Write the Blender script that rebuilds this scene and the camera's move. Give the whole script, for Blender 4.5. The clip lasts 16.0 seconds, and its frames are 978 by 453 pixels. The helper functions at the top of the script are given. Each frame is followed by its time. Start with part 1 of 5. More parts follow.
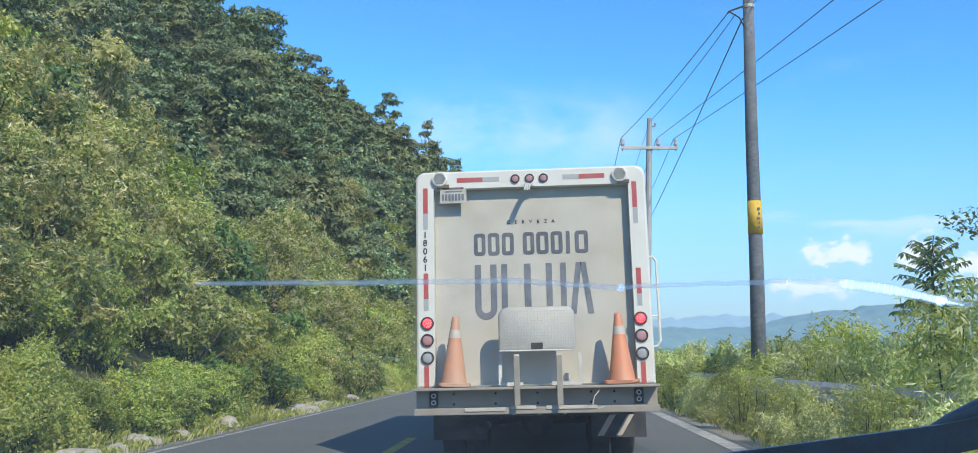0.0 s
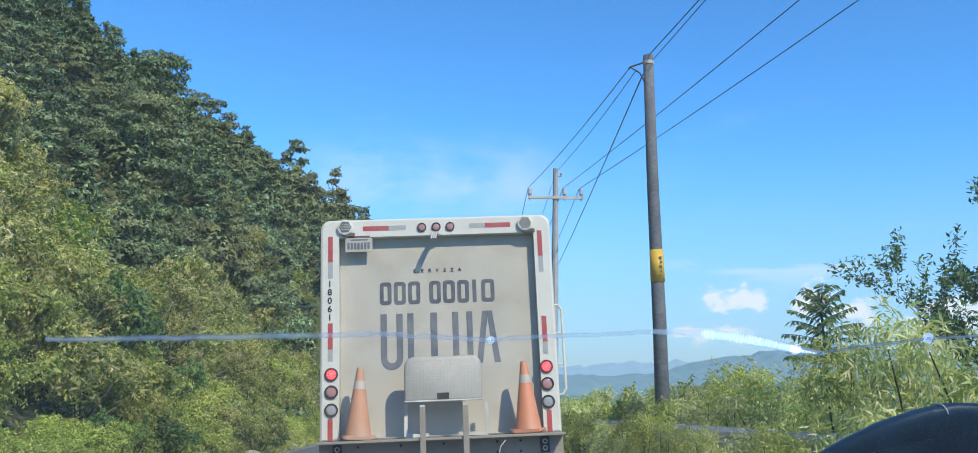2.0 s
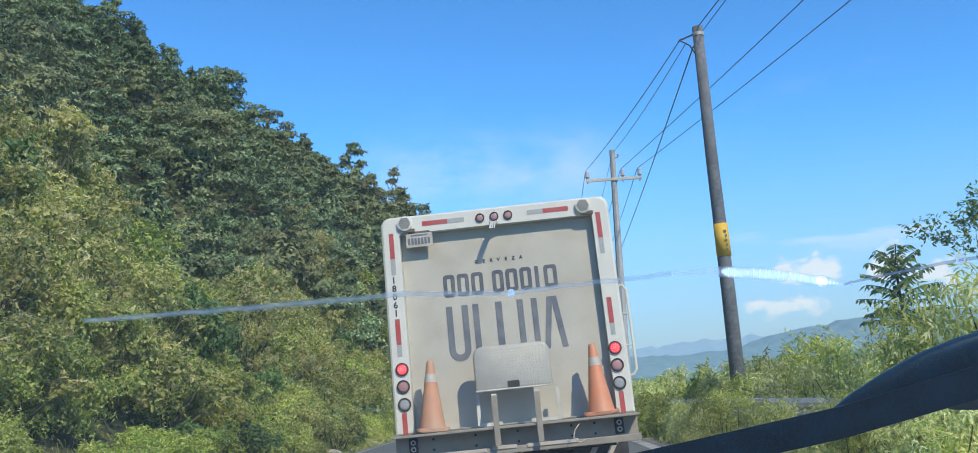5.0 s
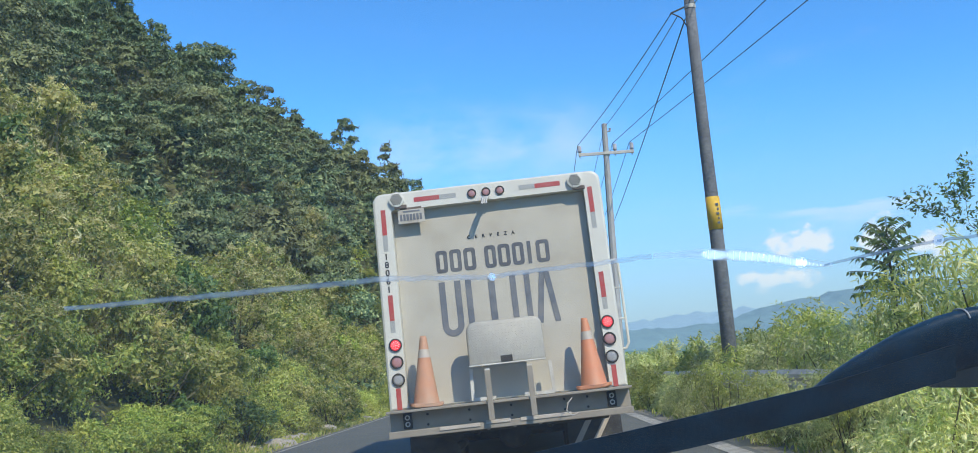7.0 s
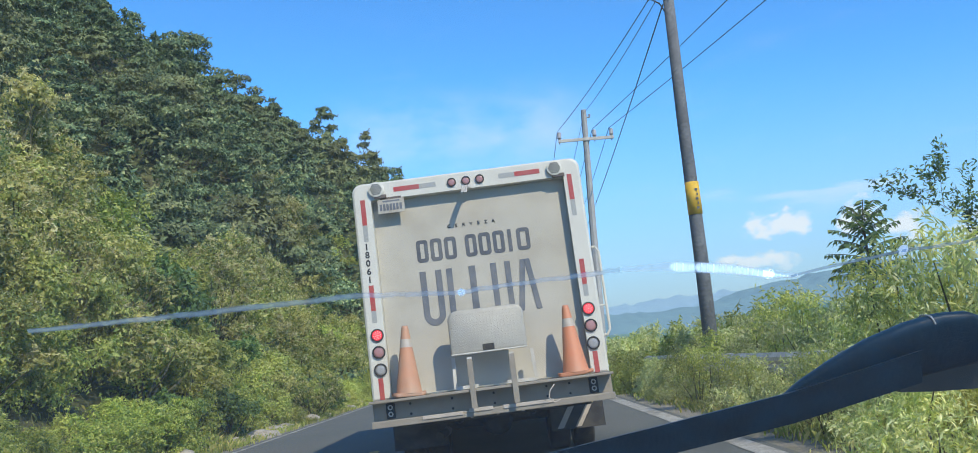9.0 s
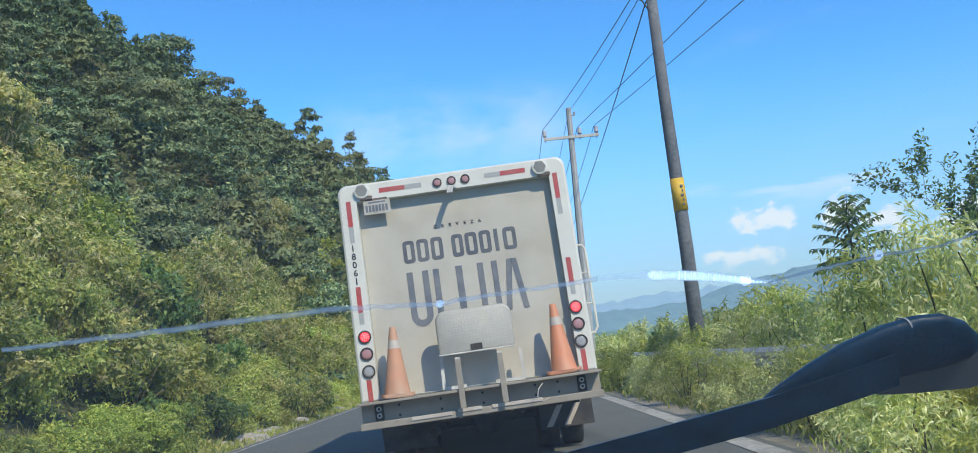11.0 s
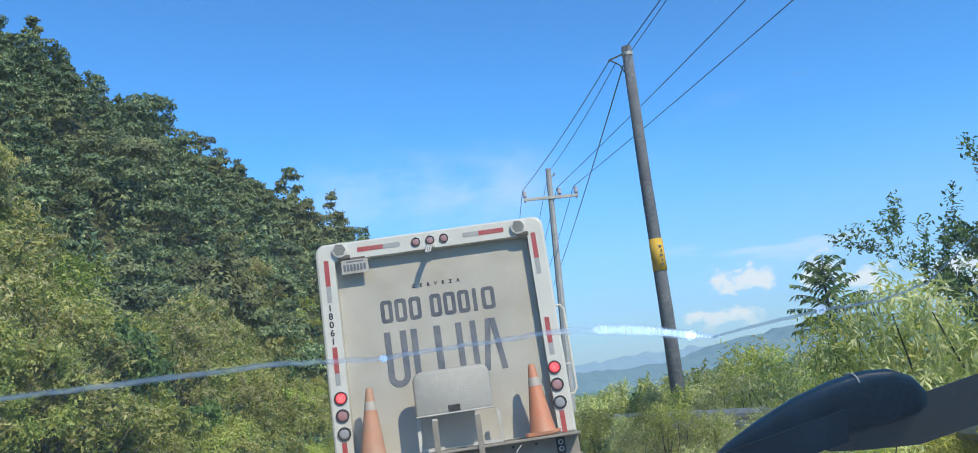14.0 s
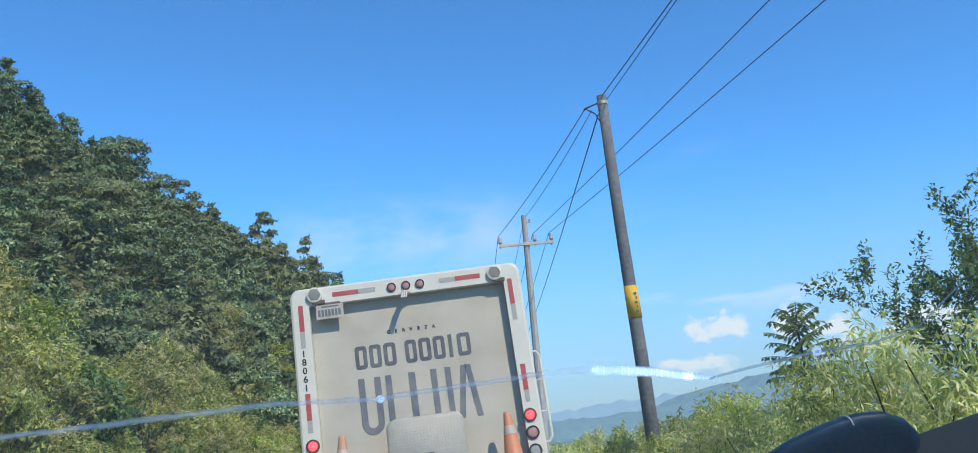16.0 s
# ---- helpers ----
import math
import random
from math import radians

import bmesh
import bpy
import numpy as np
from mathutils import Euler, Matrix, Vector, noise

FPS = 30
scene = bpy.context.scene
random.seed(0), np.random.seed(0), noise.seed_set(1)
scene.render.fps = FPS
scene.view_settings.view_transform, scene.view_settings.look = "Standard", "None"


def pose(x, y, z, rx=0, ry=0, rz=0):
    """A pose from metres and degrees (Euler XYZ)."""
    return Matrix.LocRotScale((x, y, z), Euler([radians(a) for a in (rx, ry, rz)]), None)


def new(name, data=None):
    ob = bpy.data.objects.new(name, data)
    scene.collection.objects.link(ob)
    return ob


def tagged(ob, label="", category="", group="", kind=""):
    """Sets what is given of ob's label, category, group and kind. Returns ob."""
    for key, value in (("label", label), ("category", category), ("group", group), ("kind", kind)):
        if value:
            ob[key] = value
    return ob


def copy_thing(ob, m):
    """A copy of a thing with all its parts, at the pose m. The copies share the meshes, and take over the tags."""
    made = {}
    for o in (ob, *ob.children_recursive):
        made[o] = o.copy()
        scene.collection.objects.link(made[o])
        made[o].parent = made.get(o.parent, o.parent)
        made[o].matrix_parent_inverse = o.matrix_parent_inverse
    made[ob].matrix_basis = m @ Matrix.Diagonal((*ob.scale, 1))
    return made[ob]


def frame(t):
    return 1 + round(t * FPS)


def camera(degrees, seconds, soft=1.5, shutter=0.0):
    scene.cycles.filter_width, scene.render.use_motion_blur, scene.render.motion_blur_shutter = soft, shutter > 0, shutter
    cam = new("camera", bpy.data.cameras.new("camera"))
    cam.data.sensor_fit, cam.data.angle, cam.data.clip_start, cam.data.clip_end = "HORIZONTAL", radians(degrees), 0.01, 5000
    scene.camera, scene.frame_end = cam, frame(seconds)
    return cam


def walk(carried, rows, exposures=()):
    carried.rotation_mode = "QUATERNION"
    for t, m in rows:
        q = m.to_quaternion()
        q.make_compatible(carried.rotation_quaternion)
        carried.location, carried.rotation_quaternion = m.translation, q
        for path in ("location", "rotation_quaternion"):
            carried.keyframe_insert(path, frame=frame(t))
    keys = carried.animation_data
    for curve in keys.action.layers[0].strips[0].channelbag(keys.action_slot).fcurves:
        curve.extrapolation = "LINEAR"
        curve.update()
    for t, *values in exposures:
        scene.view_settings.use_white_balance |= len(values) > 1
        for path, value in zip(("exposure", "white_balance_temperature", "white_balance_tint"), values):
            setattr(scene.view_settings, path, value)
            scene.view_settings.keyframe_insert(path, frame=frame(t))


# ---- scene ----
# ---------------------------------------------------------------- camera
cam = camera(60.0, 16.0, soft=0.9)
PATH = [
    (0.0, pose(-0.081, 0.000, 1.490, 95.77, -1.44, 3.56)),
    (0.5, pose(-0.052, 0.000, 1.481, 94.78, -1.16, 0.83)),
    (1.0, pose(-0.059, 0.000, 1.488, 94.73, -1.23, -0.26)),
    (1.5, pose(-0.046, 0.000, 1.482, 97.52, -0.84, -1.34)),
    (2.0, pose(-0.056, 0.000, 1.493, 99.16, -0.73, -2.55)),
    (2.5, pose(-0.046, 0.000, 1.484, 99.42, -0.93, -3.24)),
    (3.0, pose(0.015, 0.000, 1.478, 100.59, 2.16, -2.75)),
    (3.5, pose(0.014, 0.000, 1.486, 101.55, 3.94, -1.64)),
    (4.0, pose(0.006, 0.000, 1.480, 102.31, 3.90, -1.09)),
    (4.5, pose(0.001, 0.000, 1.474, 100.08, 3.38, -0.74)),
    (5.0, pose(-0.025, 0.000, 1.469, 98.56, 2.94, 2.21)),
    (7.5, pose(-0.014, 0.000, 1.480, 96.38, 3.83, 1.46)),
    (8.0, pose(-0.012, 0.000, 1.488, 95.90, 4.05, 0.84)),
    (10.5, pose(-0.001, 0.000, 1.496, 95.84, 4.75, 0.34)),
    (11.0, pose(-0.000, 0.000, 1.500, 95.73, 5.28, -0.20)),
    (11.5, pose(0.004, 0.000, 1.503, 95.46, 4.82, -1.33)),
    (12.0, pose(0.009, 0.000, 1.501, 95.60, 5.06, -1.21)),
    (12.5, pose(0.014, 0.000, 1.497, 98.73, 4.90, -1.14)),
    (13.0, pose(0.017, 0.000, 1.500, 99.05, 5.13, -1.19)),
    (13.5, pose(0.027, 0.000, 1.498, 99.01, 5.19, -1.39)),
    (14.0, pose(0.023, 0.000, 1.494, 99.66, 5.33, -1.51)),
    (14.5, pose(0.023, 0.000, 1.489, 100.81, 4.83, -1.53)),
    (15.0, pose(0.022, 0.000, 1.489, 101.26, 5.02, -1.69)),
    (15.5, pose(0.018, 0.000, 1.487, 102.30, 4.82, -1.89)),
    (16.0, pose(0.007, 0.000, 1.491, 102.62, 5.21, -3.26)),
]
walk(cam, PATH, exposures=[(0.0, 0.18), (1.0, 0.13), (2.0, 0.03), (3.0, -0.02), (5.0, -0.03), (7.5, 0.0), (12.0, 0.0), (12.6, -0.05), (16.0, -0.06)])

# ---------------------------------------------------------------- light
SUN_WAY = Vector((-0.60, 1.0, -1.15)).normalized()      # the way the sunlight travels
sun = new("sun", bpy.data.lights.new("sun", "SUN"))
sun.data.energy, sun.data.angle, sun.data.color = 4.2, radians(0.53), (1.0, 0.91, 0.76)
sun.matrix_world = Matrix.Translation((20, -30, 40)) @ SUN_WAY.to_track_quat("-Z", "Y").to_matrix().to_4x4()

world = bpy.data.worlds.new("world")
scene.world = world
world.use_nodes = True
wn, wl = world.node_tree.nodes, world.node_tree.links
wn.clear()


def wnode(kind, **kw):
    n = wn.new(kind)
    for k, v in kw.items():
        n.inputs[k].default_value = v
    return n


sky = wn.new("ShaderNodeTexSky")
sky.sky_type, sky.sun_disc = "NISHITA", False
sky.sun_elevation = math.asin(-SUN_WAY.z)
sky.sun_rotation = math.atan2(-SUN_WAY.x, -SUN_WAY.y)
sky.altitude, sky.air_density, sky.dust_density, sky.ozone_density = 1800, 1.0, 0.6, 3.0
coord = wn.new("ShaderNodeTexCoord")


def wmath(op, a, b=None, clamp=False):
    n = wn.new("ShaderNodeMath")
    n.operation, n.use_clamp = op, clamp
    for i, v in enumerate((a, b)):
        if v is None:
            continue
        if isinstance(v, (int, float)):
            n.inputs[i].default_value = v
        else:
            wl.new(v, n.inputs[i])
    return n.outputs[0]


def wrange(v, lo, hi):
    n = wn.new("ShaderNodeMapRange")
    n.interpolation_type = "SMOOTHSTEP"
    wl.new(v, n.inputs["Value"])
    n.inputs["From Min"].default_value, n.inputs["From Max"].default_value = lo, hi
    return n.outputs[0]


def wnoise(scale, detail, squash, rough=0.55):
    m = wn.new("ShaderNodeMapping")
    m.inputs["Scale"].default_value = squash
    wl.new(coord.outputs["Generated"], m.inputs["Vector"])
    n = wn.new("ShaderNodeTexNoise")
    n.inputs["Scale"].default_value, n.inputs["Detail"].default_value, n.inputs["Roughness"].default_value = scale, detail, rough
    wl.new(m.outputs[0], n.inputs["Vector"])
    return n.outputs["Fac"]


sep = wn.new("ShaderNodeSeparateXYZ")
wl.new(coord.outputs["Generated"], sep.inputs[0])
el = sep.outputs["Z"]
# bearing and height seen along the road: small cumulus to the east, a thin cirrus veil ahead
ahead = wmath("MAXIMUM", sep.outputs["Y"], 0.05)
bear, rise = wmath("DIVIDE", sep.outputs["X"], ahead), wmath("DIVIDE", el, ahead)


def window(v, lo, hi, soft):
    return wmath("MULTIPLY", wrange(v, lo - soft, lo + soft), wmath("SUBTRACT", 1.0, wrange(v, hi - soft, hi + soft)))


heaps = None
for b0, r0, wb, wr in ((0.347, 0.080, 0.050, 0.020), (0.440, 0.086, 0.038, 0.024), (0.490, 0.066, 0.055, 0.022), (0.60, 0.062, 0.08, 0.030), (0.315, 0.034, 0.06, 0.014), (0.75, 0.075, 0.12, 0.034), (1.05, 0.07, 0.16, 0.035)):
    far = wmath("ADD", wmath("POWER", wmath("DIVIDE", wmath("ABSOLUTE", wmath("SUBTRACT", bear, b0)), wb), 2.0), wmath("POWER", wmath("DIVIDE", wmath("ABSOLUTE", wmath("SUBTRACT", rise, r0)), wr), 2.0))
    one = wmath("SUBTRACT", 1.0, far)
    heaps = one if heaps is None else wmath("MAXIMUM", heaps, one)
billow = wmath("MULTIPLY", wmath("SUBTRACT", wnoise(30.0, 10, (1, 1, 1.5), 0.6), 0.5), 6.5)
cumulus = wmath("MULTIPLY", wrange(wmath("ADD", heaps, billow), 0.0, 1.1), wrange(rise, 0.0, 0.05))
wisps = wmath("MULTIPLY", wmath("MULTIPLY", wrange(wnoise(5.0, 8, (1, 1, 6.0), 0.6), 0.52, 0.70), window(rise, 0.10, 0.16, 0.03)), wmath("MULTIPLY", window(bear, 0.25, 1.5, 0.15), 0.5))
veil_zone = wmath("MULTIPLY", window(rise, 0.185, 0.25, 0.045), window(bear, -0.17, 0.12, 0.10))
veil = wmath("MULTIPLY", wmath("MULTIPLY", wrange(wnoise(5.2, 8, (1.0, 1.0, 1.9), 0.62), 0.34, 0.68), veil_zone), 0.6)
high = wmath("MULTIPLY", wrange(wnoise(2.2, 8, (1.0, 1.0, 3.5), 0.65), 0.55, 0.85), 0.22)
haze = wmath("MULTIPLY", wmath("SUBTRACT", 1.0, wrange(el, -0.03, 0.27)), 0.85)
puffs = wmath("MAXIMUM", wmath("MULTIPLY", cumulus, 0.8), wmath("MAXIMUM", wisps, wmath("MAXIMUM", veil, high)))
mix = wn.new("ShaderNodeMixRGB")
wl.new(haze, mix.inputs["Fac"])
tint = wn.new("ShaderNodeMixRGB")
tint.blend_type = "MULTIPLY"
tint.inputs["Fac"].default_value = 1.0
tint.inputs["Color2"].default_value = (0.62, 1.31, 1.77, 1)
wl.new(sky.outputs[0], tint.inputs["Color1"])
wl.new(tint.outputs[0], mix.inputs["Color1"])
mix.inputs["Color2"].default_value = (2.75, 3.42, 4.55, 1)
cloud = wn.new("ShaderNodeMixRGB")
wl.new(puffs, cloud.inputs["Fac"])
wl.new(mix.outputs[0], cloud.inputs["Color1"])
cloud.inputs["Color2"].default_value = (6.2, 6.5, 6.8, 1)
back = wnode("ShaderNodeBackground", Strength=0.15)
wl.new(cloud.outputs[0], back.inputs["Color"])
wout = wn.new("ShaderNodeOutputWorld")
wl.new(back.outputs[0], wout.inputs["Surface"])


# ---------------------------------------------------------------- materials
def material(name, color, rough=0.6, metal=0.0, spec=0.5, vary=0.12, scale=6.0, bump=0.0, bump_scale=40.0, dirt=None, dirt_amount=0.0,
             dirt_scale=1.5, emit=None, emit_strength=0.0, coat=0.0):
    """A principled surface with broad stains and fine grain at true size."""
    m = bpy.data.materials.new(name)
    m.use_nodes = True
    nt = m.node_tree
    n, l = nt.nodes, nt.links
    b = n["Principled BSDF"]
    b.inputs["Roughness"].default_value, b.inputs["Metallic"].default_value = rough, metal
    b.inputs["Specular IOR Level"].default_value = spec
    b.inputs["Coat Weight"].default_value = coat
    tc = n.new("ShaderNodeTexCoord")
    fine = n.new("ShaderNodeTexNoise")
    fine.inputs["Scale"].default_value, fine.inputs["Detail"].default_value = scale, 6
    l.new(tc.outputs["Object"], fine.inputs["Vector"])
    ramp = n.new("ShaderNodeValToRGB")
    c = Vector(color)
    ramp.color_ramp.elements[0].position, ramp.color_ramp.elements[1].position = 0.3, 0.7
    ramp.color_ramp.elements[0].color = (*(c * (1 - vary)), 1)
    ramp.color_ramp.elements[1].color = (*(c * (1 + vary)), 1)
    l.new(fine.outputs["Fac"], ramp.inputs["Fac"])
    top = ramp.outputs["Color"]
    if dirt is not None:
        broad = n.new("ShaderNodeTexNoise")
        broad.inputs["Scale"].default_value, broad.inputs["Detail"].default_value, broad.inputs["Roughness"].default_value = dirt_scale, 9, 0.65
        l.new(tc.outputs["Object"], broad.inputs["Vector"])
        rr = n.new("ShaderNodeMapRange")
        rr.inputs["From Min"].default_value, rr.inputs["From Max"].default_value = 0.42, 0.72
        rr.inputs["To Max"].default_value = dirt_amount
        l.new(broad.outputs["Fac"], rr.inputs["Value"])
        mx = n.new("ShaderNodeMixRGB")
        mx.inputs["Color2"].default_value = (*dirt, 1)
        l.new(rr.outputs[0], mx.inputs["Fac"])
        l.new(top, mx.inputs["Color1"])
        top = mx.outputs["Color"]
    l.new(top, b.inputs["Base Color"])
    if bump:
        bn = n.new("ShaderNodeTexNoise")
        bn.inputs["Scale"].default_value, bn.inputs["Detail"].default_value = bump_scale, 5
        l.new(tc.outputs["Object"], bn.inputs["Vector"])
        bp = n.new("ShaderNodeBump")
        bp.inputs["Strength"].default_value, bp.inputs["Distance"].default_value = bump, 0.02
        l.new(bn.outputs["Fac"], bp.inputs["Height"])
        l.new(bp.outputs[0], b.inputs["Normal"])
    if emit is not None:
        b.inputs["Emission Color"].default_value = (*emit, 1)
        b.inputs["Emission Strength"].default_value = emit_strength
    return m


def leaf_material(name, stops, translucent=0.3, patch=0.35, patch_scale=0.5, rough=0.5, other=None, other_scale=0.3, other_amount=0.7):
    """Leaves: each leaf its own tone out of stops (position, colour), with lighter and darker clumps, thin enough to let light through."""
    m = bpy.data.materials.new(name)
    m.use_nodes = True
    nt = m.node_tree
    n, l = nt.nodes, nt.links
    n.clear()
    geo, info, tc = n.new("ShaderNodeNewGeometry"), n.new("ShaderNodeObjectInfo"), n.new("ShaderNodeTexCoord")
    ramp = n.new("ShaderNodeValToRGB")
    els = ramp.color_ramp.elements
    while len(els) < len(stops):
        els.new(0.5)
    for i, (p, c) in enumerate(stops):
        els[i].position, els[i].color = p, (*c, 1)
    l.new(geo.outputs["Random Per Island"], ramp.inputs["Fac"])
    ns = n.new("ShaderNodeTexNoise")
    ns.inputs["Scale"].default_value, ns.inputs["Detail"].default_value = patch_scale, 3
    l.new(geo.outputs["Position"], ns.inputs["Vector"])
    mr = n.new("ShaderNodeMapRange")
    mr.inputs["From Min"].default_value, mr.inputs["From Max"].default_value = 0.3, 0.7
    mr.inputs["To Min"].default_value, mr.inputs["To Max"].default_value = 1 - patch, 1 + patch
    l.new(ns.outputs["Fac"], mr.inputs["Value"])
    mo = n.new("ShaderNodeMapRange")
    mo.inputs["To Min"].default_value, mo.inputs["To Max"].default_value = 0.82, 1.18
    l.new(info.outputs["Random"], mo.inputs["Value"])
    mm = n.new("ShaderNodeMath")
    mm.operation = "MULTIPLY"
    l.new(mr.outputs[0], mm.inputs[0])
    l.new(mo.outputs[0], mm.inputs[1])
    mul = n.new("ShaderNodeVectorMath")
    mul.operation = "SCALE"
    tone = ramp.outputs["Color"]
    if other is not None:
        n2, r2, m2 = n.new("ShaderNodeTexNoise"), n.new("ShaderNodeMapRange"), n.new("ShaderNodeMixRGB")
        n2.inputs["Scale"].default_value, n2.inputs["Detail"].default_value = other_scale, 4
        sh = n.new("ShaderNodeVectorMath")
        sh.inputs[1].default_value = (37.0, 11.0, 5.0)
        l.new(geo.outputs["Position"], sh.inputs[0])
        l.new(sh.outputs[0], n2.inputs["Vector"])
        r2.inputs["From Min"].default_value, r2.inputs["From Max"].default_value, r2.inputs["To Max"].default_value = 0.50, 0.64, other_amount
        l.new(n2.outputs["Fac"], r2.inputs["Value"])
        l.new(r2.outputs[0], m2.inputs["Fac"])
        l.new(tone, m2.inputs["Color1"])
        m2.inputs["Color2"].default_value = (*other, 1)
        tone = m2.outputs["Color"]
    l.new(tone, mul.inputs[0])
    l.new(mm.outputs[0], mul.inputs["Scale"])
    b = n.new("ShaderNodeBsdfPrincipled")
    b.inputs["Roughness"].default_value, b.inputs["Specular IOR Level"].default_value = rough, 0.35
    l.new(mul.outputs[0], b.inputs["Base Color"])
    t = n.new("ShaderNodeBsdfTranslucent")
    warm = n.new("ShaderNodeVectorMath")
    warm.operation = "MULTIPLY"
    warm.inputs[1].default_value = (1.5, 1.6, 0.6)
    l.new(mul.outputs[0], warm.inputs[0])
    l.new(warm.outputs[0], t.inputs["Color"])
    s = n.new("ShaderNodeMixShader")
    s.inputs["Fac"].default_value = translucent
    l.new(b.outputs[0], s.inputs[1])
    l.new(t.outputs[0], s.inputs[2])
    o = n.new("ShaderNodeOutputMaterial")
    l.new(s.outputs[0], o.inputs["Surface"])
    return m


ASPHALT = material("asphalt", (0.122, 0.128, 0.110), 0.85, vary=0.25, scale=90, bump=0.5, bump_scale=160, dirt=(0.18, 0.17, 0.15), dirt_amount=0.5, dirt_scale=0.7)
YELLOW_LINE = material("yellow_road_paint", (0.62, 0.40, 0.04), 0.7, vary=0.2, scale=50, dirt=(0.12, 0.11, 0.08), dirt_amount=0.7, dirt_scale=6)
WHITE_LINE = material("worn_white_road_paint", (0.40, 0.38, 0.33), 0.85, vary=0.3, scale=30, dirt=(0.15, 0.14, 0.11), dirt_amount=1.0, dirt_scale=3)
SOIL = material("soil_and_litter", (0.085, 0.085, 0.035), 0.95, vary=0.4, scale=3, bump=0.8, bump_scale=9, dirt=(0.055, 0.08, 0.022), dirt_amount=0.9, dirt_scale=0.35)
GRAVEL = material("sandy_gravel", (0.27, 0.24, 0.19), 0.95, vary=0.35, scale=45, bump=0.8, bump_scale=60, dirt=(0.12, 0.12, 0.06), dirt_amount=0.8, dirt_scale=2)
ROCK = material("pale_rock", (0.42, 0.38, 0.31), 0.9, vary=0.3, scale=9, bump=0.9, bump_scale=14, dirt=(0.16, 0.14, 0.09), dirt_amount=0.8, dirt_scale=4)
STEEL = material("galvanised_steel", (0.58, 0.56, 0.50), 0.8, metal=0.0, vary=0.15, scale=14, dirt=(0.2, 0.18, 0.15), dirt_amount=0.6, dirt_scale=2.5)
WHITE_PAINT = material("white_truck_paint", (0.65, 0.625, 0.535), 0.4, vary=0.04, scale=5, dirt=(0.54, 0.49, 0.40), dirt_amount=0.6, dirt_scale=2.6, coat=0.15)
DOOR_PAINT = material("dusty_off_white_door", (0.475, 0.440, 0.360), 0.6, vary=0.06, scale=3, bump=0.22, bump_scale=3.2, dirt=(0.33, 0.285, 0.205), dirt_amount=0.55, dirt_scale=1.9)
BUMPER_PAINT = material("dusty_grey_bumper", (0.30, 0.265, 0.21), 0.6, metal=0.1, vary=0.12, scale=10, bump=0.15, bump_scale=20, dirt=(0.26, 0.22, 0.17), dirt_amount=0.8, dirt_scale=3.5)
LETTER = material("slate_grey_lettering", (0.085, 0.09, 0.10), 0.55, vary=0.15, scale=12, dirt=(0.25, 0.24, 0.21), dirt_amount=0.4, dirt_scale=3)
LETTER_PALE = material("faded_grey_lettering", (0.125, 0.135, 0.15), 0.55, vary=0.15, scale=10, dirt=(0.30, 0.28, 0.25), dirt_amount=0.5, dirt_scale=3)
BLACK = material("black_numbering", (0.02, 0.02, 0.022), 0.5)
RED_TAPE = material("red_reflective_tape", (0.42, 0.055, 0.045), 0.4, vary=0.1, scale=60, dirt=(0.35, 0.2, 0.15), dirt_amount=0.4, dirt_scale=8)
SILVER_TAPE = material("silver_reflective_tape", (0.36, 0.36, 0.33), 0.4, vary=0.1, scale=60)
RUBBER = material("black_rubber", (0.022, 0.022, 0.023), 0.8, vary=0.25, scale=25, dirt=(0.09, 0.08, 0.065), dirt_amount=0.6, dirt_scale=5)
CHASSIS = material("dark_chassis_steel", (0.03, 0.03, 0.032), 0.7, vary=0.3, scale=12, dirt=(0.10, 0.085, 0.065), dirt_amount=0.7, dirt_scale=3)
RED_LIT = material("lit_red_lens", (0.45, 0.02, 0.03), 0.25, emit=(1.0, 0.05, 0.07), emit_strength=0.75)
LED = material("lit_red_diode", (0.9, 0.3, 0.3), 0.3, emit=(1.0, 0.35, 0.33), emit_strength=1.6)
RED_OFF = material("unlit_red_lens", (0.40, 0.20, 0.185), 0.3, coat=0.5, dirt=(0.3, 0.22, 0.2), dirt_amount=0.4, dirt_scale=12)
CLEAR_LENS = material("cloudy_clear_lens", (0.36, 0.36, 0.35), 0.3, coat=0.5, dirt=(0.2, 0.19, 0.17), dirt_amount=0.5, dirt_scale=12)
ORANGE = material("faded_orange_plastic", (0.62, 0.225, 0.105), 0.55, vary=0.08, scale=9, dirt=(0.46, 0.27, 0.17), dirt_amount=0.8, dirt_scale=3)
DUSTY_ORANGE = material("dusty_orange_plastic", (0.52, 0.25, 0.14), 0.65, vary=0.1, scale=9, dirt=(0.40, 0.30, 0.21), dirt_amount=0.9, dirt_scale=3)
COLLAR = material("dull_white_collar", (0.46, 0.40, 0.33), 0.5, vary=0.1, scale=12)
CHECKER = material("checker_plate_aluminium", (0.39, 0.37, 0.315), 0.5, metal=0.1, vary=0.08, scale=25, dirt=(0.36, 0.33, 0.28), dirt_amount=0.5, dirt_scale=4)
PLATE = material("dusty_number_plate", (0.46, 0.43, 0.36), 0.6, dirt=(0.28, 0.24, 0.18), dirt_amount=0.8, dirt_scale=9)
BROWN_RUST = material("rusty_brown_metal", (0.13, 0.10, 0.08), 0.8, vary=0.3, scale=20)
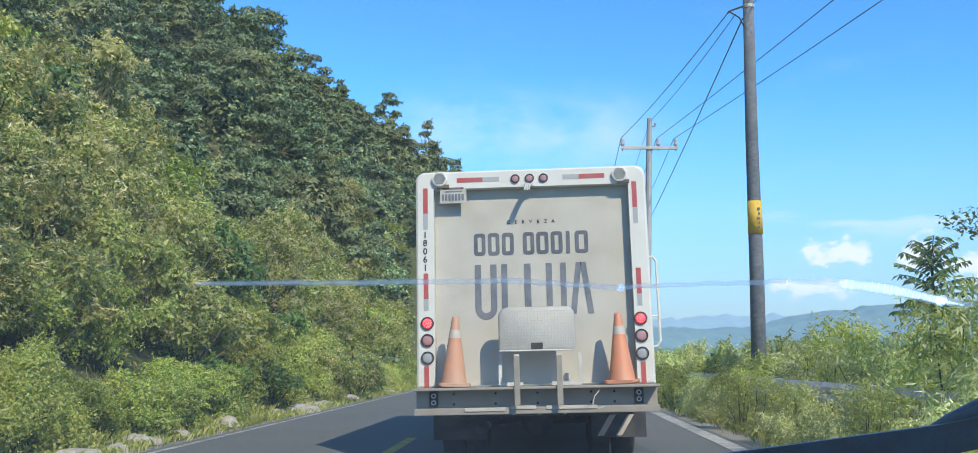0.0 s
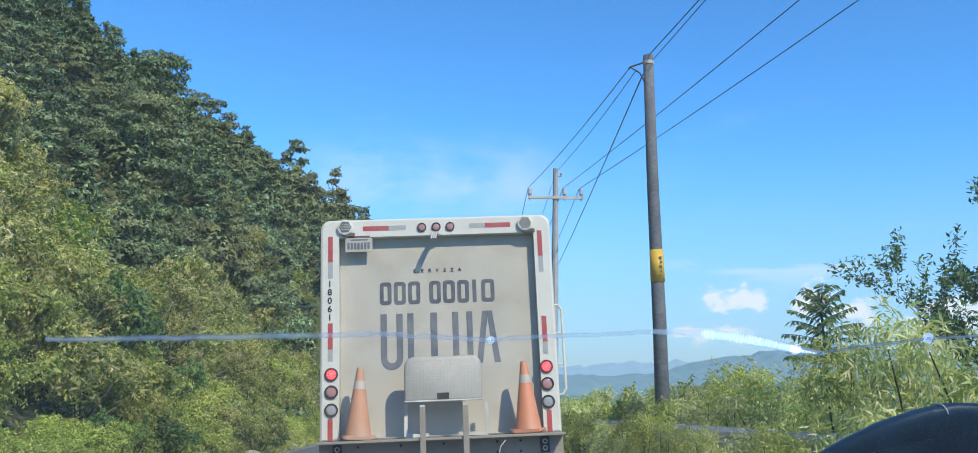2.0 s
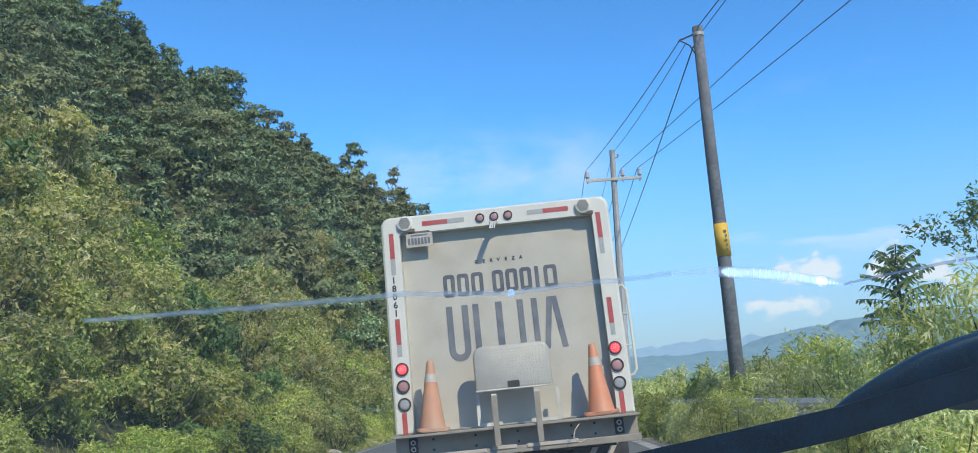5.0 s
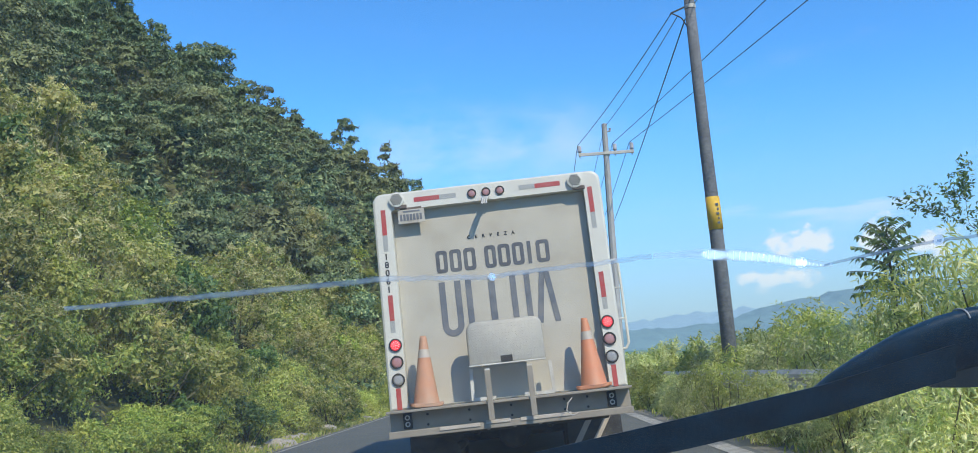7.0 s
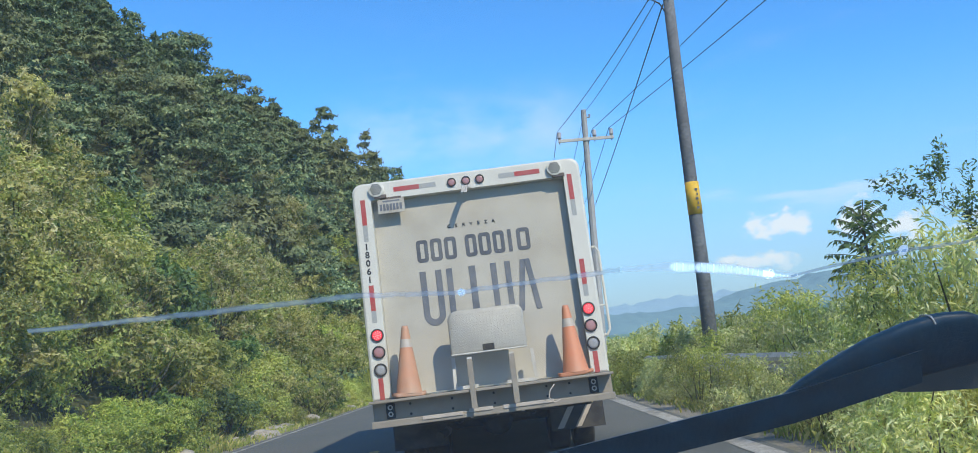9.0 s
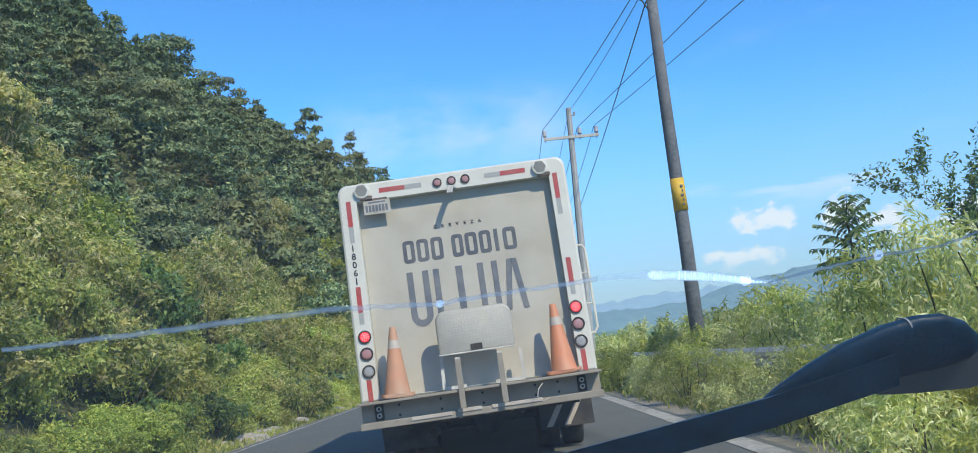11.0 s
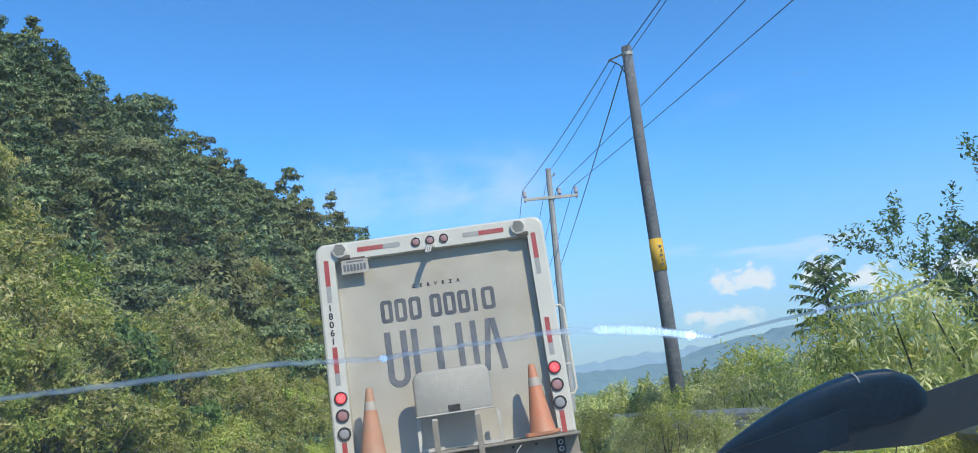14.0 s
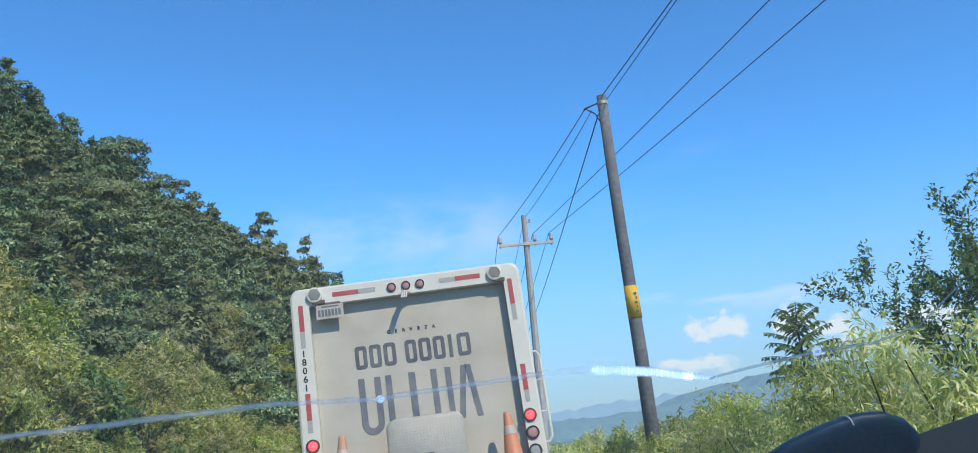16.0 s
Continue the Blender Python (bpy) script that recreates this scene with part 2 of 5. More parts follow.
POLE_WOOD = material("weathered_dark_pole_wood", (0.15, 0.158, 0.165), 0.85, vary=0.3, scale=18, bump=0.5, bump_scale=30, dirt=(0.075, 0.078, 0.084), dirt_amount=0.7, dirt_scale=2)
POLE_CONCRETE = material("pale_grey_pole_concrete", (0.40, 0.40, 0.39), 0.85, vary=0.12, scale=8, bump=0.2, bump_scale=40, dirt=(0.26, 0.25, 0.23), dirt_amount=0.5, dirt_scale=2)
YELLOW_BAND = material("yellow_band_paint", (0.70, 0.43, 0.03), 0.6, vary=0.12, scale=15, dirt=(0.4, 0.24, 0.05), dirt_amount=0.5, dirt_scale=5)
CABLE = material("dark_cable", (0.035, 0.04, 0.05), 0.6)
PORCELAIN = material("grey_porcelain", (0.34, 0.35, 0.38), 0.3, coat=0.4)
WIPER = material("black_wiper_plastic", (0.003, 0.024, 0.050), 0.45, spec=0.22, vary=0.4, scale=40, bump=0.08, bump_scale=220)
SEAM = material("pale_moulded_edge", (0.40, 0.42, 0.44), 0.5)
WIPER_ARM = material("satin_wiper_arm", (0.055, 0.070, 0.082), 0.45, vary=0.1, scale=30)
BARK = material("grey_brown_bark", (0.10, 0.08, 0.06), 0.9, vary=0.35, scale=25, bump=0.6, bump_scale=40)
STEM = material("green_brown_stem", (0.09, 0.085, 0.04), 0.9, vary=0.3, scale=25)

LEAF_GREEN = leaf_material("fresh_green_leaves", [(0.0, (0.111, 0.180, 0.039)), (0.45, (0.264, 0.342, 0.075)), (1.0, (0.492, 0.500, 0.135))], other=(0.541, 0.467, 0.156), other_scale=0.5, other_amount=0.5)
LEAF_LIGHT = leaf_material("yellow_green_leaves", [(0.0, (0.195, 0.259, 0.064)), (0.5, (0.361, 0.404, 0.113)), (1.0, (0.573, 0.539, 0.188))], other=(0.533, 0.453, 0.147), other_scale=0.5, other_amount=0.4, translucent=0.38)
LEAF_EAST = leaf_material("pale_yellow_green_narrow_leaves", [(0.0, (0.314, 0.371, 0.169)), (0.5, (0.520, 0.546, 0.266)), (1.0, (0.736, 0.690, 0.422))], translucent=0.38)
LEAF_DARK = leaf_material("dark_green_leaves", [(0.0, (0.054, 0.108, 0.036)), (0.5, (0.120, 0.198, 0.058)), (1.0, (0.228, 0.300, 0.096))])
LEAF_DRY = leaf_material("olive_green_leaves", [(0.0, (0.104, 0.156, 0.038)), (0.5, (0.244, 0.277, 0.070)), (1.0, (0.515, 0.473, 0.177))], other=(0.515, 0.443, 0.177), other_scale=0.6, other_amount=0.65)
FLOWER = leaf_material("cream_flower_plumes", [(0.0, (0.361, 0.300, 0.123)), (0.5, (0.503, 0.450, 0.218)), (1.0, (0.627, 0.580, 0.323))], translucent=0.2, patch=0.2)
LEAF_FOREST = leaf_material("mixed_forest_leaves", [(0.0, (0.047, 0.084, 0.044)), (0.5, (0.105, 0.161, 0.068)), (0.85, (0.196, 0.251, 0.100)), (1.0, (0.331, 0.351, 0.152))], translucent=0.08, patch=0.4, patch_scale=0.3, rough=0.65, other=(0.216, 0.204, 0.076), other_scale=0.10, other_amount=0.65)
LEAF_TREE = leaf_material("dusky_tree_leaves", [(0.0, (0.048, 0.105, 0.051)), (0.6, (0.109, 0.186, 0.071)), (1.0, (0.240, 0.302, 0.102))], translucent=0.25)
GRASS = leaf_material("verge_grass", [(0.0, (0.161, 0.216, 0.050)), (0.5, (0.299, 0.335, 0.090)), (1.0, (0.529, 0.454, 0.190))])


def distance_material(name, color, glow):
    """Far land, the haze of the air painted in as bluish colour and an even glow."""
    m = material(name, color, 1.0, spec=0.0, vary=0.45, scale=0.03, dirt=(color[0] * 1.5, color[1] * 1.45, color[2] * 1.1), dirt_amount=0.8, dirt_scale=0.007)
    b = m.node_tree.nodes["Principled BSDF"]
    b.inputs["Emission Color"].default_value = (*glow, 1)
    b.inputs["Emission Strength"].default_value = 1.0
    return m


# bluer and brighter glow with distance: the haze is put into the colour
LAND_NEAR = distance_material("wooded_hills_painted_haze", (0.075, 0.12, 0.075), (0.10, 0.175, 0.225))
LAND_MID = distance_material("blue_green_hills_painted_haze", (0.06, 0.09, 0.085), (0.155, 0.27, 0.395))
LAND_FAR = distance_material("pale_blue_hills_painted_haze", (0.05, 0.07, 0.09), (0.28, 0.45, 0.63))


# ---------------------------------------------------------------- shape helpers
def part(name, bm, mat, parent=None, label="", smooth=False):
    """Links a bmesh as one mesh object, under parent if one is given."""
    me = bpy.data.meshes.new(name)
    bm.normal_update()
    bm.to_mesh(me)
    bm.free()
    me.materials.append(mat)
    if smooth:
        me.polygons.foreach_set("use_smooth", [True] * len(me.polygons))
    ob = new(name, me)
    if parent is not None:
        ob.parent = parent
    if label:
        ob["label"] = label
    return ob


def base(name, m, label, category, group="", kind=""):
    ob = new(name)
    ob.empty_display_size = 0.1
    ob.matrix_world = m
    return tagged(ob, label, category, group, kind)


def add_box(bm, lo, hi, bevel=0.0, m=None):
    g = bmesh.ops.create_cube(bm, size=1.0)["verts"]
    lo, hi = Vector(lo), Vector(hi)
    for v in g:
        v.co = Vector((lo[i] + (v.co[i] + 0.5) * (hi[i] - lo[i]) for i in range(3)))
    es = list({e for v in g for e in v.link_edges})
    if bevel:
        r = bmesh.ops.bevel(bm, geom=es, offset=bevel, segments=2, affect="EDGES", profile=0.6)
        g = r["verts"] if m is not None else g
    if m is not None:
        for v in g:
            v.co = m @ v.co
    return bm


def box(lo, hi, bevel=0.0):
    return add_box(bmesh.new(), lo, hi, bevel)


def add_tube(bm, path, radii, seg=10, cap=True):
    """A round tube along a path, with a radius at each point."""
    path = [Vector(p) for p in path]
    if isinstance(radii, (int, float)):
        radii = [radii] * len(path)
    rings = []
    side = None
    for i, p in enumerate(path):
        d = (path[min(i + 1, len(path) - 1)] - path[max(i - 1, 0)]).normalized()
        if side is None:
            side = d.orthogonal().normalized()
        side = (side - d * side.dot(d)).normalized()
        up = d.cross(side)
        rings.append([bm.verts.new(p + (side * math.cos(a) + up * math.sin(a)) * radii[i])
                      for a in (2 * math.pi * k / seg for k in range(seg))])
    for a, b in zip(rings, rings[1:]):
        for k in range(seg):
            bm.faces.new((a[k], a[(k + 1) % seg], b[(k + 1) % seg], b[k]))
    if cap:
        bm.faces.new(rings[0][::-1])
        bm.faces.new(rings[-1])
    return bm


def tube(path, radii, seg=10, cap=True):
    return add_tube(bmesh.new(), path, radii, seg, cap)


def rounded(x0, x1, z0, z1, r_top, r_bottom=0.0, n=6):
    """Outline of a rectangle in x and z with rounded corners, from the lower left corner upwards."""
    pts = []
    for cx, cz, r, a0 in ((x0, z0, r_bottom, 270), (x0, z1, r_top, 180), (x1, z1, r_top, 90), (x1, z0, r_bottom, 0)):
        sx, sz = (1 if cx == x0 else -1), (1 if cz == z0 else -1)
        for k in range(n + 1):
            a = radians(a0 - 90 * k / n)
            pts.append((cx + sx * r + r * math.cos(a), cz + sz * r + r * math.sin(a)))
    return pts


def slab(outline, y0, y1, edge=0.0):
    """A plate with that outline in x and z between y0 (front) and y1, its front edge rounded off by edge."""
    bm = bmesh.new()
    cx = sum(p[0] for p in outline) / len(outline)
    cz = sum(p[1] for p in outline) / len(outline)
    rows = []
    steps = [(y1, 0.0), (y0 + edge, 0.0), (y0 + edge * 0.3, edge * 0.3), (y0, edge)] if edge else [(y1, 0.0), (y0, 0.0)]
    for y, inset in steps:
        row = []
        for x, z in outline:
            d = math.hypot(x - cx, z - cz) or 1.0
            row.append(bm.verts.new((x - (x - cx) / d * inset, y, z - (z - cz) / d * inset)))
        rows.append(row)
    k = len(outline)
    for a, b in zip(rows, rows[1:]):
        for i in range(k):
            bm.faces.new((a[i], a[(i + 1) % k], b[(i + 1) % k], b[i]))
    bm.faces.new(rows[0][::-1])
    bm.faces.new(rows[-1])
    bmesh.ops.recalc_face_normals(bm, faces=bm.faces)
    return bm


def disc(x, z, r, y0, y1, seg=24, dome=0.0):
    bm = bmesh.new()
    prof = [(r, y1), (r, y0 + dome * 0.5), (r * 0.75, y0 + dome * 0.12), (r * 0.3, y0)] if dome else [(r, y1), (r, y0)]
    rings = [[bm.verts.new((x + q * math.cos(a), y, z + q * math.sin(a))) for a in (2 * math.pi * k / seg for k in range(seg))] for q, y in prof]
    for a, b in zip(rings, rings[1:]):
        for k in range(seg):
            bm.faces.new((a[k], a[(k + 1) % seg], b[(k + 1) % seg], b[k]))
    bm.faces.new(rings[0][::-1])
    bm.faces.new(rings[-1])
    bmesh.ops.recalc_face_normals(bm, faces=bm.faces)
    return bm


def ring(x, z, r0, r1, y0, y1, seg=24):
    bm = bmesh.new()
    prof = [(r0, y1), (r0, y0), (r1, y0), (r1, y1)]
    rings = [[bm.verts.new((x + q * math.cos(a), y, z + q * math.sin(a))) for a in (2 * math.pi * k / seg for k in range(seg))] for q, y in prof]
    for a, b in zip(rings, rings[1:] + rings[:1]):
        for k in range(seg):
            bm.faces.new((a[k], a[(k + 1) % seg], b[(k + 1) % seg], b[k]))
    bmesh.ops.recalc_face_normals(bm, faces=bm.faces)
    return bm


def letters(items, depth=0.002):
    """Letters of the built-in font as one bmesh in x and z, facing -y; items: text, x, z of its middle foot, height."""
    bm = bmesh.new()
    for text, x, z, h in items:
        cu = bpy.data.curves.new("lettering", "FONT")
        cu.body, cu.size, cu.align_x, cu.extrude, cu.offset = text, h / 0.72, "CENTER", depth, h * 0.035
        ob = bpy.data.objects.new("lettering", cu)
        scene.collection.objects.link(ob)
        me = ob.to_mesh()
        me.transform(Matrix.Translation((x, 0, z)) @ Matrix.Rotation(radians(90), 4, "X"))
        bm.from_mesh(me)
        ob.to_mesh_clear()
        bpy.data.objects.remove(ob)
        bpy.data.curves.remove(cu)
    return bm


RNG = np.random.default_rng(11)


def mesh_from(name, verts, faces, mat, smooth=False):
    """A mesh of equal polygons from arrays."""
    k = faces.shape[1]
    me = bpy.data.meshes.new(name)
    me.vertices.add(len(verts))
    me.vertices.foreach_set("co", np.ascontiguousarray(verts, dtype=np.float32).ravel())
    me.loops.add(faces.size)
    me.loops.foreach_set("vertex_index", np.ascontiguousarray(faces, dtype=np.int32).ravel())
    me.polygons.add(len(faces))
    me.polygons.foreach_set("loop_start", np.arange(0, faces.size, k, dtype=np.int32))
    me.materials.append(mat)
    if smooth:
        me.polygons.foreach_set("use_smooth", np.ones(len(faces), dtype=bool))
    me.update(calc_edges=True)
    return me


def unit(a):
    return a / (np.linalg.norm(a, axis=-1, keepdims=True) + 1e-9)


def leaf_arrays(at, out, length, width, droop=0.35, wild=0.8, skin=False, loose=0.42):
    """Folded pointed leaves at points, growing roughly along out and hanging a little; skin: lying along a crown whose way out is out.
    Four corners a leaf."""
    n = len(at)
    if skin:
        way = unit(np.cross(out, RNG.normal(0, 1, (n, 3))) + RNG.normal(0, 0.3, (n, 3)) + np.array([0, 0, -droop]))
        up = unit(out * 1.5 + RNG.normal(0, loose, (n, 3)) + np.array([0, 0, 0.35]))
    else:
        way = unit(out + RNG.normal(0, wild, (n, 3)) + np.array([0, 0, -droop]))
        up = unit(out * 0.6 + RNG.normal(0, 0.6, (n, 3)) + np.array([0, 0, 0.7]))
    side = unit(np.cross(way, up))
    up = np.cross(side, way)
    L = (length * RNG.uniform(0.65, 1.3, n))[:, None]
    Wd = (width * RNG.uniform(0.7, 1.25, n))[:, None]
    a = at
    b = at + way * L * 0.45 + side * Wd * 0.5 + up * Wd * 0.18
    c = at + way * L - up * L * 0.12
    d = at + way * L * 0.45 - side * Wd * 0.5 + up * Wd * 0.18
    v = np.stack([a, b, c, d], 1).reshape(-1, 3)
    f = np.arange(4 * n).reshape(n, 4)
    return v, f


def leaf_tris(at, out, length, width, droop=0.35, loose=0.6):
    """Small pointed leaves of one triangle each, lying loosely along a crown whose way out is out."""
    n = len(at)
    way = unit(np.cross(out, RNG.normal(0, 1, (n, 3))) + out * 0.35 + RNG.normal(0, 0.3, (n, 3)) + np.array([0, 0, -droop]))
    up = unit(out * 1.4 + RNG.normal(0, loose, (n, 3)) + np.array([0, 0, 0.35]))
    side = unit(np.cross(way, up))
    L = (length * RNG.uniform(0.65, 1.3, n))[:, None]
    Wd = (width * RNG.uniform(0.7, 1.25, n))[:, None]
    v = np.stack([at - side * Wd * 0.5 + way * L * 0.12, at + side * Wd * 0.5, at + way * L], 1).reshape(-1, 3)
    return v


def tris(parts):
    v = np.concatenate(parts)
    return v, np.arange(len(v)).reshape(-1, 3)


def spray_points(n, per, lobes, reach):
    """Leaves along arching twigs that grow out of a heap of lobes: points, and the way each leaf points."""
    k = max(1, n // per)
    w = np.array([r[0] * r[2] for _, r in lobes])
    pick = RNG.choice(len(lobes), k, p=w / w.sum())
    c = np.array([c for c, _ in lobes])[pick]
    r = np.array([r for _, r in lobes])[pick]
    d = unit(RNG.normal(0, 1, (k, 3)) + np.array([0, 0, 0.35]))
    start = c + d * r * RNG.uniform(0.2, 0.85, (k, 1))
    way = unit(d + RNG.normal(0, 0.35, (k, 3)) + np.array([0, 0, 0.3]))
    length = reach * RNG.uniform(0.5, 1.3, (k, 1))
    t = np.tile(np.linspace(0.05, 1, per), k)[:, None]
    s, wv, L = (np.repeat(a, per, 0) for a in (start, way, length))
    at = s + wv * L * t - np.array([0, 0, 1]) * L * 0.35 * t * t + RNG.normal(0, 0.02, (k * per, 3)) * L * 2
    side = unit(np.cross(wv, RNG.normal(0, 1, (k * per, 3))))
    return at, unit(side + wv * 0.7)


def lump_points(n, lobes, shell=0.35, under=-0.55):
    """n points near the skin of a heap of ellipsoid lobes (centre, radii), with the way out at each."""
    w = np.array([r[0] * r[2] for _, r in lobes])
    pick = RNG.choice(len(lobes), n, p=w / w.sum())
    c = np.array([c for c, _ in lobes])[pick]
    r = np.array([r for _, r in lobes])[pick]
    d = unit(RNG.normal(0, 1, (n, 3)))
    d[:, 2] = np.where(d[:, 2] < under, -d[:, 2], d[:, 2])
    rad = 1 - shell * RNG.random(n) ** 1.6
    return c + d * r * rad[:, None], d


# ---------------------------------------------------------------- ground
FALL, BANK = 0.055, 0.045           # the road falls ahead and is banked in the bend


def road_mid(y):
    return -1.38 - 0.004 * max(0.0, y - 32.0) ** 2


def road_z(x, y):
    yy = min(y, 70.0)
    return 0.4 - FALL * yy + BANK * max(-8.0, min(4.0, x - (road_mid(y) + 1.38) * 0.6))


HALF = 3.73


def sm(a, b, v):
    t = np.clip((v - a) / (b - a), 0, 1)
    return t * t * (3 - 2 * t)


def land_z(x, y):
    """Height of the land: road bed, cut bank and wooded hill to the west, falling slope and valley to the east. Arrays."""
    yy = np.clip(y, -60, 70)
    mid = -1.38 - 0.004 * np.maximum(0, np.minimum(y, 95) - 32.0) ** 2
    bed = 0.4 - FALL * yy + BANK * np.clip(x - (mid + 1.38) * 0.6, -8, 4) - 0.035
    left = np.maximum(0, mid - HALF - 0.55 - x)
    right = np.maximum(0, x - (mid + HALF + 1.9))
    bank = 3.0 * sm(0, 4.2, left) + np.where(y < 45, 0.82, 0.55) * np.maximum(0, left - 4)
    hill_h = (10.6 - 0.72 * x) * sm(15, -7, x) * sm(24, 82, y) * (1 - 0.75 * sm(120, 320, y))
    hill_h = np.where(x < -60, (10.6 + 0.72 * 60) * sm(24, 82, y) * (1 - 0.75 * sm(120, 320, y)), hill_h)
    clear = sm(0, 5, np.maximum(left, (y - 60) * 0.6))
    z = bed + np.maximum(np.minimum(bank, 34), (hill_h - 1.5) * clear)
    fall = -0.28 * right - 0.25 * np.maximum(0, right - 12)
    z = z + np.maximum(fall, -95) * (1 - 0.9 * sm(60, 85, y) * sm(15, -7, x))
    far = sm(250, 900, np.hypot(x, y))
    rough = 0.12 * np.sin(x * 1.7 + 2 * np.sin(y * 0.9)) * np.sin(y * 1.3 + x * 0.4) * np.clip(left + right, 0, 1)
    return z * (1 - far) + far * -95 + rough


def ground():
    def axis(fine, to):
        a = list(np.arange(-fine, fine + 0.01, 0.75))
        s = 0.75
        v = fine
        while v < to:
            s *= 1.16
            v += s
            a = [-v] + a + [v]
        return np.array(a)
    ax, ay = axis(15, 4600), axis(24, 4600) + 12
    X, Y = np.meshgrid(ax, ay)
    Zz = land_z(X, Y)
    v = np.stack([X, Y, Zz], -1).reshape(-1, 3)
    nx, ny = len(ax), len(ay)
    i = (np.arange(ny - 1)[:, None] * nx + np.arange(nx - 1)[None, :]).ravel()
    f = np.stack([i, i + 1, i + 1 + nx, i + nx], 1)
    ob = new("ground", mesh_from("ground", v, f, SOIL, True))
    tagged(ob, "earthy hillside ground under shrubs and woods", "ground", kind="structure")


ground()


def strip(name, off0, off1, y0, y1, lift, mat, step=1.0):
    """A ribbon on the road between two offsets from its middle line."""
    bm = bmesh.new()
    n = max(2, int((y1 - y0) / step) + 1)
    rows = []
    cols = max(2, int(abs(off1 - off0) / 1.2) + 2)
    for i in range(n):
        y = y0 + (y1 - y0) * i / (n - 1)
        rows.append([bm.verts.new((road_mid(y) + off0 + (off1 - off0) * k / (cols - 1), y,
                                   road_z(road_mid(y) + off0 + (off1 - off0) * k / (cols - 1), y) + lift)) for k in range(cols)])
    for a, b in zip(rows, rows[1:]):
        for k in range(cols - 1):
            bm.faces.new((a[k], a[k + 1], b[k + 1], b[k]))
    return part(name, bm, mat, smooth=True)


tagged(strip("road", -HALF - 0.15, HALF + 0.15, -40, 66, 0.0, ASPHALT), "dark grey two-lane asphalt mountain road", "road", kind="structure")
tagged(strip("edge_line_1", -HALF, -HALF + 0.11, -40, 60, 0.006, WHITE_LINE), "thin worn white edge line on asphalt", "road marking", kind="structure")
tagged(strip("edge_line_2", HALF - 0.16, HALF + 0.06, -40, 60, 0.006, WHITE_LINE), "broad worn white edge line on asphalt", "road marking", kind="structure")
for k, y in enumerate(np.arange(-22.4, 50, 10.0)):
    tagged(strip("centre_dash", -0.64, -0.49, y, y + 5.0, 0.006, YELLOW_LINE), "yellow painted dash of the road's centre line", "road marking", "centre line dashes", kind="structure")


tagged(strip("shoulder_1", HALF + 0.10, HALF + 0.75, -40, 60, -0.012, GRAVEL), "sandy gravel shoulder beside the asphalt", "road shoulder", kind="structure")
tagged(strip("shoulder_2", -HALF - 0.60, -HALF - 0.10, -40, 60, -0.012, GRAVEL), "narrow gravel shoulder below the cut bank", "road shoulder", kind="structure")


# ---------------------------------------------------------------- far hills
def far_ridge(name, dist, az0, az1, tops, thick, mat, label, seed, rough):
    """A range of far hills: crest heights by bearing, falling towards the viewer and away."""
    n, rows = 420, 9
    az = np.linspace(az0, az1, n)
    crest = np.interp(az, [t[0] for t in tops], [t[1] for t in tops])
    r = np.random.default_rng(seed)
    for k in range(1, 12):
        crest = crest + rough / k ** 1.05 * np.sin(az * (14 * k ** 1.5) + r.uniform(0, 6.3)) * r.uniform(0.5, 1)
    depth = np.linspace(-1, 1, rows)
    v = []
    for d in depth:
        fall = 1 - abs(d) ** 1.3
        wob = 1 + 0.15 * np.sin(az * 90 + d * 5)
        y = dist + d * thick * wob
        z = -110 + (1.5 + crest * dist + 110) * fall + 8 * np.sin(az * 130 + d * 9) * (1 - fall)
        v.append(np.stack([az * dist, y, z], -1))
    v = np.array(v).reshape(-1, 3)
    i = (np.arange(rows - 1)[:, None] * n + np.arange(n - 1)[None, :]).ravel()
    f = np.stack([i, i + 1, i + 1 + n, i + n], 1)
    return tagged(new(name, mesh_from(name, v, f, mat, True)), label, "hills", kind="structure")


far_ridge("backdrop_1", 4000, -0.9, 1.3, [(-0.9, 0.0), (0.1, -0.004), (0.2, 0.002), (0.33, 0.012), (0.5, 0.012), (1.3, 0.01)], 500, LAND_FAR, "pale blue far mountain range with haze painted in", 3, 0.006)
far_ridge("backdrop_2", 2400, -0.9, 1.3, [(-0.9, 0), (0.1, -0.012), (0.2, -0.008), (0.28, 0.002), (0.37, 0.015), (0.44, 0.022), (0.53, 0.024), (0.62, 0.016), (0.8, 0.022), (1.3, 0.01)], 600, LAND_MID, "blue green wooded mountain range with haze painted in", 8, 0.004)
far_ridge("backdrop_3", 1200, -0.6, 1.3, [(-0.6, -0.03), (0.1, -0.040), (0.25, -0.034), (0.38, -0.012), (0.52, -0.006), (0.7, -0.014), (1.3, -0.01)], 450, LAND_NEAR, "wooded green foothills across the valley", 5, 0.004)


